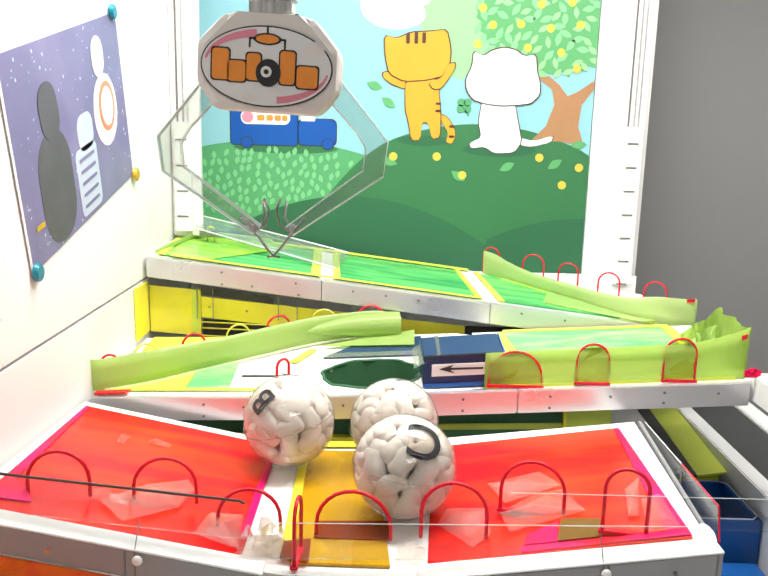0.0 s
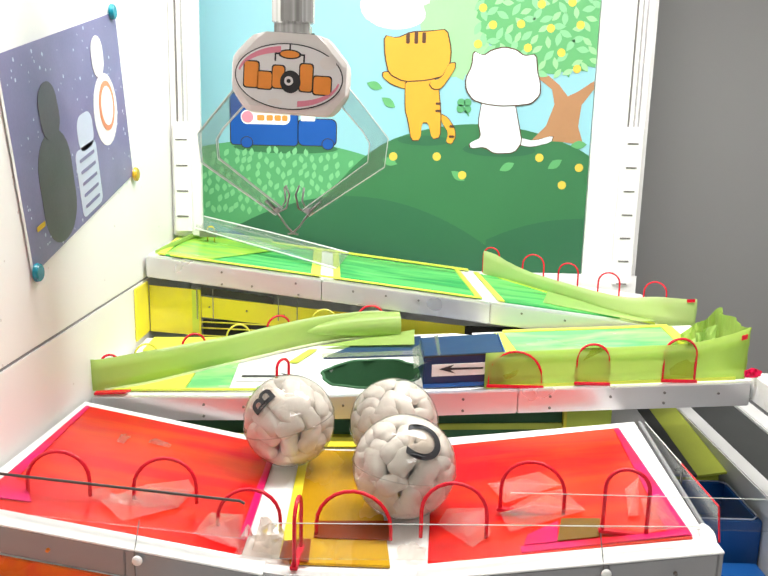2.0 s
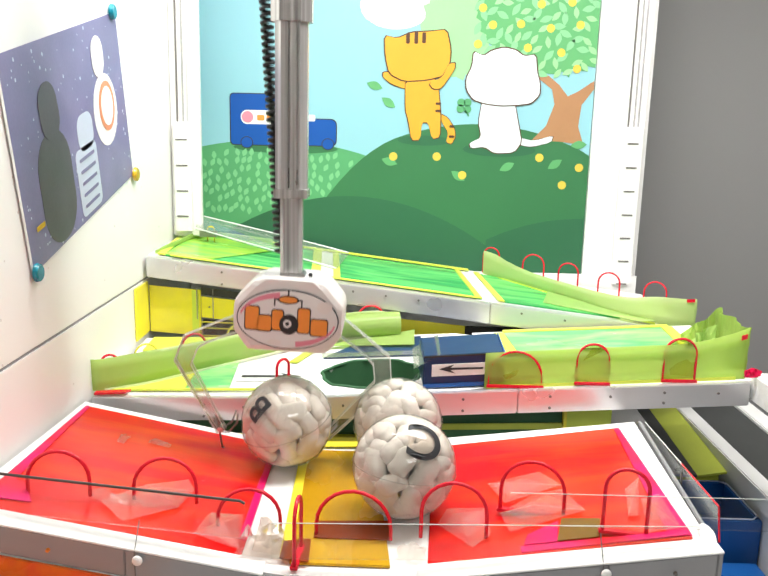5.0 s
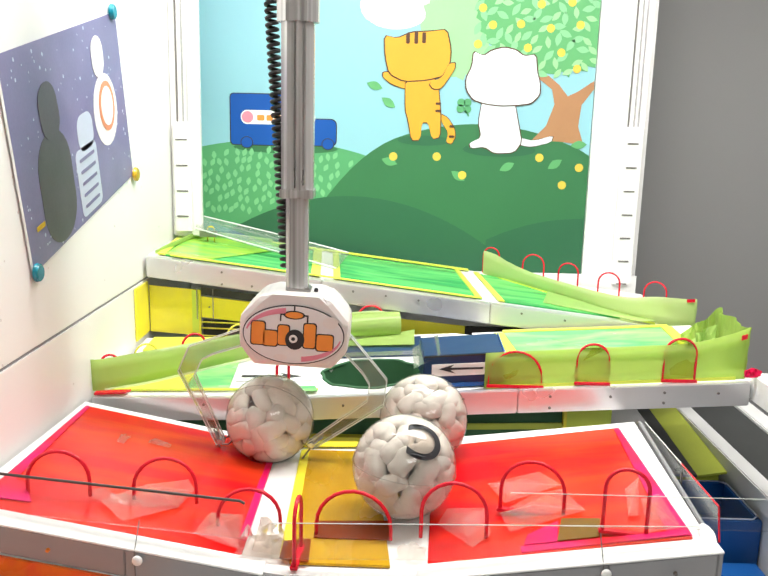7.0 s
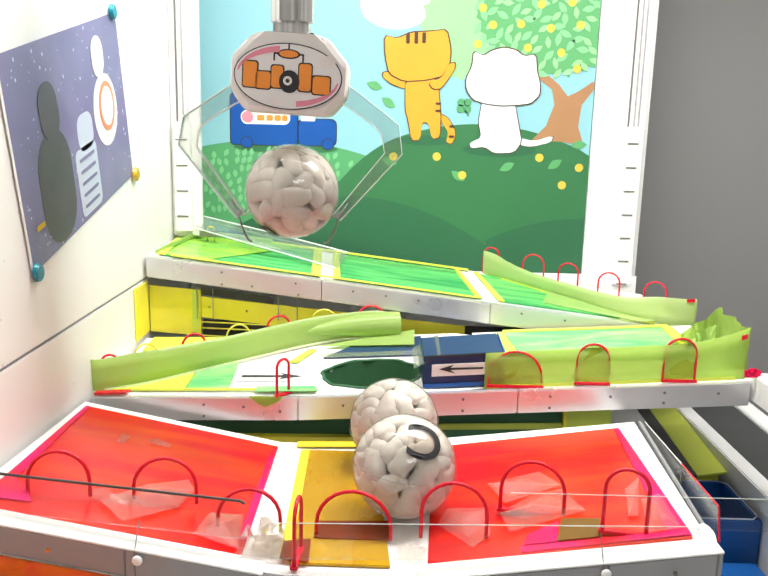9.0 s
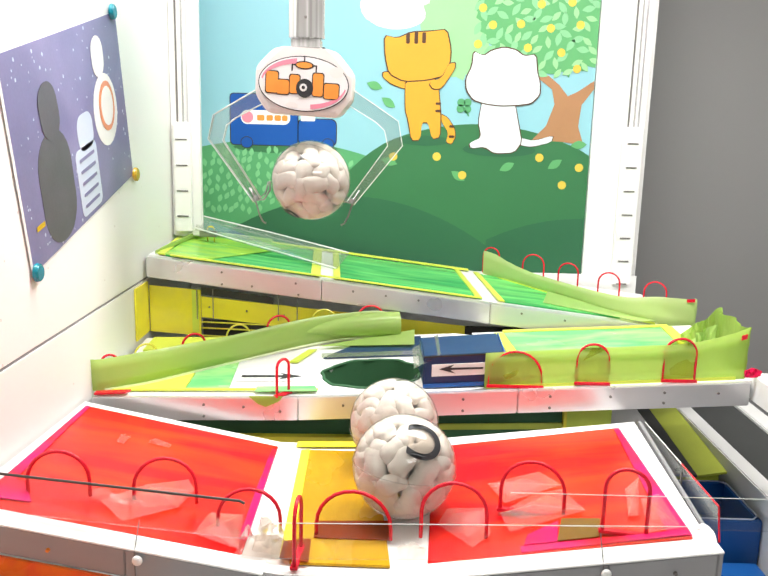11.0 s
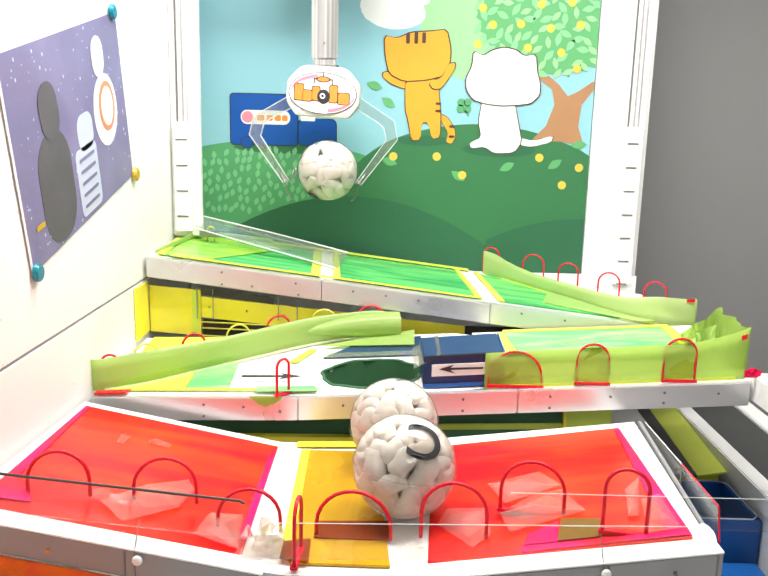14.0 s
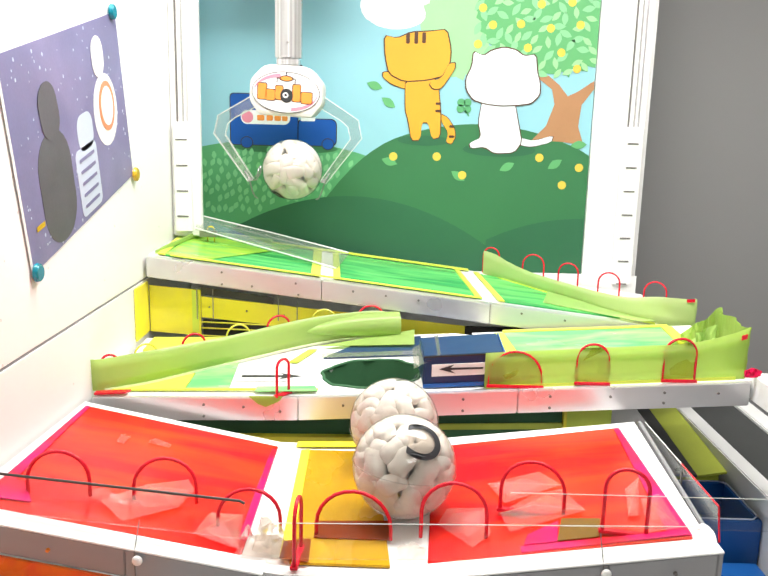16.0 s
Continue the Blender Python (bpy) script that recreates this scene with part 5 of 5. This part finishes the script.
def capsule_ball(at, seed, mark="", direction=None, turn=0.0, label=""):
    ball = thing("capsule_ball", label, "ball", at, "capsule balls")
    r = random.Random(seed)
    bm = bmesh.new()
    bmesh.ops.create_uvsphere(bm, u_segments=48, v_segments=24, radius=RB)
    part("shell", bm, M_SHELL, ball, "clear plastic capsule shell", True)
    ax = Vector((r.uniform(-0.5, 0.5), r.uniform(-0.2, 0.2), 1)).normalized()
    ring = [ax.orthogonal().normalized()]
    e2 = ax.cross(ring[0])
    part("seam", tube([(RB + 0.0002) * (math.cos(a) * ring[0] + math.sin(a) * e2) for a in (2 * math.pi * k / 64 for k in range(65))], 0.0006, 6), M_SHELL, ball, smooth=True)
    n = 56
    for k in range(n + 12):
        if k < n:
            z = 1 - 2 * (k + 0.5) / n
            a = k * 2.39996 + r.uniform(-0.25, 0.25)
            d = Vector((math.sqrt(1 - z * z) * math.cos(a), math.sqrt(1 - z * z) * math.sin(a), z + r.uniform(-0.06, 0.06))).normalized()
            rad = RB - 0.0082 - r.uniform(0, 0.0045)
        else:
            d = Vector((r.uniform(-1, 1), r.uniform(-1, 1), r.uniform(-1, 1))).normalized()
            rad = 0.026
        q = d.to_track_quat("-Z", "Y").to_matrix().to_4x4() @ pose(0, 0, 0, r.uniform(-14, 14), r.uniform(-14, 14), r.uniform(0, 360))
        s = r.uniform(1.00, 1.26)
        me = PEANUTS[r.randrange(7)].copy()
        m = q @ Matrix.Diagonal((s, s, s, 1))
        for v in me.vertices:
            p = d * rad + m @ v.co
            if p.length > RB - 0.0016:
                p = p.normalized() * (RB - 0.0016 - 0.02 * (p.length - RB + 0.0016))
            v.co = p - d * rad
        ob = new("foam_piece", me)
        ob.parent = ball
        ob.matrix_basis = Matrix.Translation(d * rad)
    if mark:
        D = Vector(direction).normalized()
        M = D.to_track_quat("Z", "Y").to_matrix().to_4x4() @ pose(0, 0, 0, 0, 0, turn)
        for nm, bm2, rr, m in (("sticker", None, RB + 0.0004, M_TAPE), ("letter", letter_mesh(mark, 0.066 if mark == "C" else 0.047), RB + 0.0008, M_INK)):
            if bm2 is None:
                bm2 = bmesh.new()
                bmesh.ops.create_grid(bm2, x_segments=8, y_segments=8, size=0.020)
            bmesh.ops.transform(bm2, matrix=M, verts=bm2.verts)
            for v in bm2.verts:
                flat = v.co.dot(D)
                v.co = (v.co + D * RB * 0.999).normalized() * (rr + max(flat, 0) * 0.8)
            part(nm, bm2, m, ball, "black printed letter" if nm == "letter" else "")
    return ball


BALL_B = (-0.125, 1.020, 0.905)
BALL_A = (0.016, 1.049, 0.8945)
BALL_C = (0.027, 0.889, 0.9025)
ball_b = capsule_ball(BALL_B, 3, "B", (-0.455, -0.55, 0.63), 158, "clear capsule ball of white foam pieces marked B")
ball_a = capsule_ball(BALL_A, 7, "", None, 0, "clear capsule ball of white foam pieces, unmarked")
ball_c = capsule_ball(BALL_C, 5, "C", (0.35, -0.534, 0.764), 148, "clear capsule ball of white foam pieces marked C")

# ---- claw ----
HZ = 1.357
claw = thing("crane_claw", "white crane claw on a telescopic steel pole", "claw")
def channel(hx, hy, c, z0, z1):
    """An upright tube with broad cut corners."""
    bm = bmesh.new()
    ring = [(-hx + c, -hy), (hx - c, -hy), (hx, -hy + c), (hx, hy - c), (hx - c, hy), (-hx + c, hy), (-hx, hy - c), (-hx, -hy + c)]
    a, b = [[bm.verts.new((x, y, z)) for x, y in ring] for z in (z0, z1)]
    for k in range(8):
        bm.faces.new((a[k], a[(k + 1) % 8], b[(k + 1) % 8], b[k]))
    bm.faces.new(a[::-1])
    bm.faces.new(b)
    return bm


part("outer_tube", channel(0.0258, 0.022, 0.0125, 0.062, 0.69), M_STEEL, claw, "square brushed steel outer tube")
tube2 = part("middle_tube", channel(0.0205, 0.018, 0.0085, 0.050, 0.330), M_STEEL, claw, "square brushed steel middle tube")
part("lip", box(-0.0218, 0.0218, -0.0195, 0.0195, 0.048, 0.060, 0.001), M_STEEL, tube2)
part("groove", box(-0.0030, -0.0012, -0.0188, -0.0178, 0.062, 0.325), M_DARKSTEEL, tube2)
part("groove", box(0.0080, 0.0092, -0.0188, -0.0178, 0.062, 0.325), M_DARKSTEEL, tube2)
screw(0.0, -0.0228, 0.090, 0.0024, claw)
tube3 = part("inner_tube", channel(0.0145, 0.013, 0.005, 0.040, 0.300), M_STEEL, claw, "slim steel inner tube")
for x, z in ((0.008, 0.09), (0.012, 0.32)):
    screw(x, -0.0185, z - 0.02, 0.0022, tube2)

# head: an octagonal shell rounded at front and back
ow, oh = 0.0718, 0.0485
oct_ = [(-ow, -0.022), (-ow, 0.018), (-0.046, oh - 0.002), (-0.030, oh), (0.030, oh), (0.046, oh - 0.002), (ow, 0.018), (ow, -0.022), (0.052, -oh), (-0.052, -oh)]
bm = prism(oct_, -0.042, 0.042)
bmesh.ops.bevel(bm, geom=bm.edges[:], offset=0.0085, segments=2, affect="EDGES", profile=0.55)
head = part("head", bm, M_HEAD, claw, "white faceted plastic head")
YH = -0.0425
part("emblem_rim", prism(oval(0.0, -0.003, 0.0662, 0.0395, 56), YH - 0.0012, YH + 0.004), M_INK, head, "thin dark rim")
part("emblem_plate", prism(oval(0.0, -0.003, 0.0648, 0.0381, 56), YH - 0.0018, YH + 0.003), M_PLATE, head, "oval white emblem plate")


def emblem(name, pts, layer, material):
    part(name, prism(pts, YH - 0.0018 - 0.0004 * layer, YH - 0.0017 - 0.0004 * (layer - 1)), material, head)


def crescent(a0, a1, r0, r1):
    out = [(0.0625 * math.cos(a), -0.003 + 0.0360 * math.sin(a)) for a in [a0 + (a1 - a0) * k / 16 for k in range(17)]]
    return out + [(x * r0, -0.004 + (z + 0.004) * r1) for x, z in out[::-1]]


emblem("pink_swoosh", crescent(1.75, 3.0, 0.97, 0.80), 1, M_PINK)
emblem("pink_swoosh", crescent(4.9, 6.15, 0.97, 0.80), 1, M_PINK)
emblem("grey_spot", oval(0.047, 0.016, 0.010, 0.008), 1, M_HEAD)
emblem("grey_spot", oval(-0.016, -0.034, 0.009, 0.004), 1, M_HEAD)
# plain blocks in the emblem's colours stand for its lettering
for x, z, w, h in ((-0.046, -0.003, 0.017, 0.030), (-0.030, -0.009, 0.018, 0.020), (-0.013, -0.004, 0.014, 0.026), (0.021, -0.003, 0.015, 0.032), (0.041, -0.011, 0.021, 0.021)):
    emblem("emblem_outline", rounded(x, z, w + 0.003, h + 0.003, 0.004), 1, M_INK)
    emblem("emblem_block", rounded(x, z, w, h, 0.0035), 2, M_ORANGE)
emblem("emblem_disc", oval(0.002, -0.009, 0.0125, 0.0135), 3, M_INK)
emblem("emblem_disc", oval(0.000, -0.008, 0.0055, 0.0055), 4, M_PLATE)
emblem("emblem_disc", oval(0.000, -0.008, 0.0025, 0.0025), 5, M_INK)
emblem("emblem_cap", oval(0.0, 0.0235, 0.014, 0.0058), 1, M_INK)
emblem("emblem_cap", oval(0.0, 0.0235, 0.0115, 0.0042), 2, M_ORANGE)
emblem("emblem_line", rounded(0.0, 0.031, 0.002, 0.010, 0.0008), 1, M_INK)
for s in (-1, 1):
    emblem("emblem_line", rounded(s * 0.0175, 0.0195, 0.002, 0.010, 0.0008), 1, M_INK)
    emblem("emblem_line", rounded(s * 0.0155, 0.0235, 0.006, 0.002, 0.0008), 1, M_INK)
part("neck", box(-0.0165, 0.0165, -0.015, 0.015, oh - 0.004, oh + 0.005, 0.002), M_DARKSTEEL, head)
part("stud", box(0.021, 0.026, -0.010, -0.004, oh - 0.002, oh + 0.005, 0.001), M_INK, head)

part("carriage", box(-0.125, 0.125, -0.065, 0.065, 0.262, 0.330, 0.006), M_HEAD, claw, "white carriage block over the pole")

# coiled cable behind the pole
coil = []
for k in range(46 * 9 + 1):
    a = 2 * math.pi * k / 9
    s = k / (46 * 9)
    coil.append((-0.018 - 0.024 * s + 0.0068 * math.cos(a), 0.028 + 0.0068 * math.sin(a), 0.068 + 0.40 * s))
cable = part("coiled_cable", tube(coil, 0.0027, 6), M_BLACK, claw, "black coiled cable", True)


def claw_arm(s):
    """One clear arm: a bent plate with a steel hook. s: side, -1 left, 1 right."""
    out = [(0.016, 0.006), (0.012, -0.012), (-0.030, -0.058), (-0.039, -0.073), (-0.037, -0.097), (0.046, -0.160), (0.038, -0.169), (-0.059, -0.103), (-0.063, -0.066), (-0.045, -0.044), (0.000, 0.010)]
    pts = [(-s * x, z) for x, z in out]
    bm = prism(pts, -0.005, 0.005)
    arm = part("arm", bm, M_ARM, claw, "clear acrylic claw arm")
    n = len(pts)
    for y in (-0.005, 0.005):
        part("rim", tube([(x, y, z) for x, z in pts + pts[:1]], 0.0007, 6), M_EDGE, arm, smooth=True)
    def wire(line, r=0.0014):
        part("wire_tip", tube([(-s * x, y, z) for x, y, z in line], r, 8), M_DARKSTEEL, arm, "bent steel wire", True)
    wire([(0.024, -0.006, -0.150), (0.041, -0.006, -0.165), (0.052, -0.006, -0.159), (0.056, -0.007, -0.141), (0.051, -0.008, -0.129)])
    wire([(0.024, 0.006, -0.150), (0.041, 0.006, -0.165), (0.049, 0.010, -0.151), (0.047, 0.012, -0.133)])
    wire([(0.028, 0.0, -0.153), (0.043, 0.0, -0.171), (0.052, 0.0, -0.184), (0.061, 0.0, -0.193), (0.067, 0.0, -0.194)])
    bm = bmesh.new()
    bmesh.ops.create_cone(bm, cap_ends=True, segments=14, radius1=0.004, radius2=0.004, depth=0.016, matrix=pose(-s * 0.040, 0, -0.162, 90))
    part("bolt", bm, M_STEEL, arm)
    return arm


arm_l, arm_r = claw_arm(-1), claw_arm(1)


# ---- what moves ----
def motions():
    way = [(0.0, -0.1250, 0.876), (0.6, -0.1250, 0.876), (0.8, -0.1250, 0.900), (1.0, -0.1240, 0.945), (1.25, -0.1272, 0.968), (1.5, -0.1262, 1.005), (1.75, -0.1262, 1.045), (1.9, -0.1252, 1.062), (2.05, -0.1252, 1.058), (2.3, -0.1272, 1.055), (5.0, -0.1262, 1.055), (5.3, -0.1185, 1.055), (7.1, -0.1185, 1.055), (7.4, -0.1252, 1.055), (8.0, -0.1242, 1.055), (9.25, -0.1262, 1.055),
           (9.6, -0.1262, 1.082), (11.5, -0.1285, 1.318), (12.0, -0.1295, 1.385), (12.5, -0.1315, 1.445), (13.0, -0.1315, 1.505), (13.5, -0.1325, 1.572), (13.9, -0.1325, 1.635), (14.1, -0.1325, 1.655), (14.5, -0.1325, 1.655), (14.65, -0.1395, 1.655), (14.8, -0.1530, 1.655), (15.0, -0.1930, 1.655), (15.2, -0.2310, 1.655), (15.45, -0.2660, 1.655), (15.6, -0.2500, 1.655), (15.8, -0.2300, 1.655), (16.0, -0.2050, 1.655)]
    walk(claw, [(t, pose(x, y, HZ)) for t, x, y in way])
    drop = [(0.0, 0.0), (3.62, 0.0), (3.75, -0.014), (4.0, -0.071), (4.2, -0.117), (4.6, -0.210), (5.0, -0.305), (5.12, -0.324), (7.08, -0.325), (7.2, -0.315), (7.5, -0.254), (8.0, -0.146), (8.5, -0.062), (8.8, -0.015), (8.95, 0.0), (16.0, 0.0)]
    tilt = [(0.0, 0), (5.0, 0), (5.3, -1.0), (7.1, -1.0), (7.4, 1.0), (8.2, 0), (16.0, 0)]

    def at(rows, t):
        for (a, u), (b, v) in zip(rows, rows[1:]):
            if a <= t <= b:
                return u + (v - u) * (t - a) / (b - a)
        return rows[-1][1]

    swing_l = [(0.0, 0), (3.08, 0), (3.25, 26), (4.9, 26), (5.3, 30), (7.08, 30), (7.35, 19), (8.0, 17), (9.2, 17), (11.5, 20), (16.0, 20)]
    swing_r = [(0.0, 0), (3.08, 0), (3.25, -14), (4.9, -14), (5.3, 0), (7.08, 0), (7.35, -14), (8.0, -14), (9.2, -14), (11.5, -18), (16.0, -18)]
    sway = [(0.0, 0.03), (3.6, 0.03), (3.9, 0.036), (4.4, 0.040), (5.0, 0.0), (7.55, 0.0), (7.95, 0.040), (8.6, 0.036), (8.95, 0.03), (16.0, 0.03)]
    times = sorted({t for rows in (drop, swing_l, swing_r) for t, _ in rows})
    walk(head, [(t, pose(0, 0, at(drop, t) - 0.003, 0, 2.5, 0)) for t in times])
    walk(cable, [(t, pose(at(sway, t), 0, at(drop, t))) for t in sorted({*times, *(t for t, _ in sway)})])
    walk(tube3, [(t, pose(0, 0, at(drop, t))) for t in times])
    walk(tube2, [(t, pose(0, 0, max(at(drop, t), -0.205))) for t in sorted(times + [4.58, 7.74])])
    walk(arm_l, [(t, pose(-0.060, 0, -0.012 + at(drop, t), 0, at(swing_l, t), 0)) for t in times])
    walk(arm_r, [(t, pose(0.060, 0, -0.012 + at(drop, t), 0, at(swing_r, t), 0)) for t in times])
    # the lifted ball: nudged, gripped, carried
    bx0, by0, bz0 = BALL_B
    hang = -0.149
    rows = [(0.0, pose(*BALL_B)), (4.9, pose(*BALL_B)), (5.2, pose(-0.145, 1.048, 0.892, 55, -10, 0)), (5.6, pose(-0.157, 1.062, 0.8905, 112, -15, 0)), (7.08, pose(-0.157, 1.062, 0.8905, 112, -15, 0)),
            (7.2, pose(-0.135, 1.058, 0.893, 114, -8, 0)), (7.35, pose(-0.124, 1.056, 0.925, 116, -4, 0))]
    for t in (7.5, 7.75, 8.0, 8.25, 8.5, 8.8, 8.95, 9.25, 9.6, 10.2, 10.8, 11.5, 12.0, 12.5, 13.0, 13.5, 13.9, 14.1, 14.5, 14.65, 14.8, 15.0, 15.2, 15.45, 15.6, 15.8, 16.0):
        x = at([(a, b) for a, b, _ in way], t)
        y = at([(a, c) for a, _, c in way], t)
        rows.append((t, pose(x + 0.008 * min(max((t - 9.0) / 2.0, 0), 1), y, HZ + hang - 0.008 * min(max((t - 11.5) / 2.0, 0), 1) + at(drop, t), 116, 0, 0)))
    walk(ball_b, rows)
    ax, ay, az = BALL_A
    walk(ball_a, [(0.0, pose(ax, ay, az)), (4.9, pose(ax, ay, az)), (5.2, pose(0.045, 1.056, 0.8965, 0, 25, 0)), (5.4, pose(0.057, 1.061, 0.898, 0, 36, 0)), (7.12, pose(0.057, 1.061, 0.898, 0, 36, 0)), (7.3, pose(0.040, 1.057, 0.896, 0, 20, 0)), (7.5, pose(ax, ay, az)), (16.0, pose(ax, ay, az))])


motions()
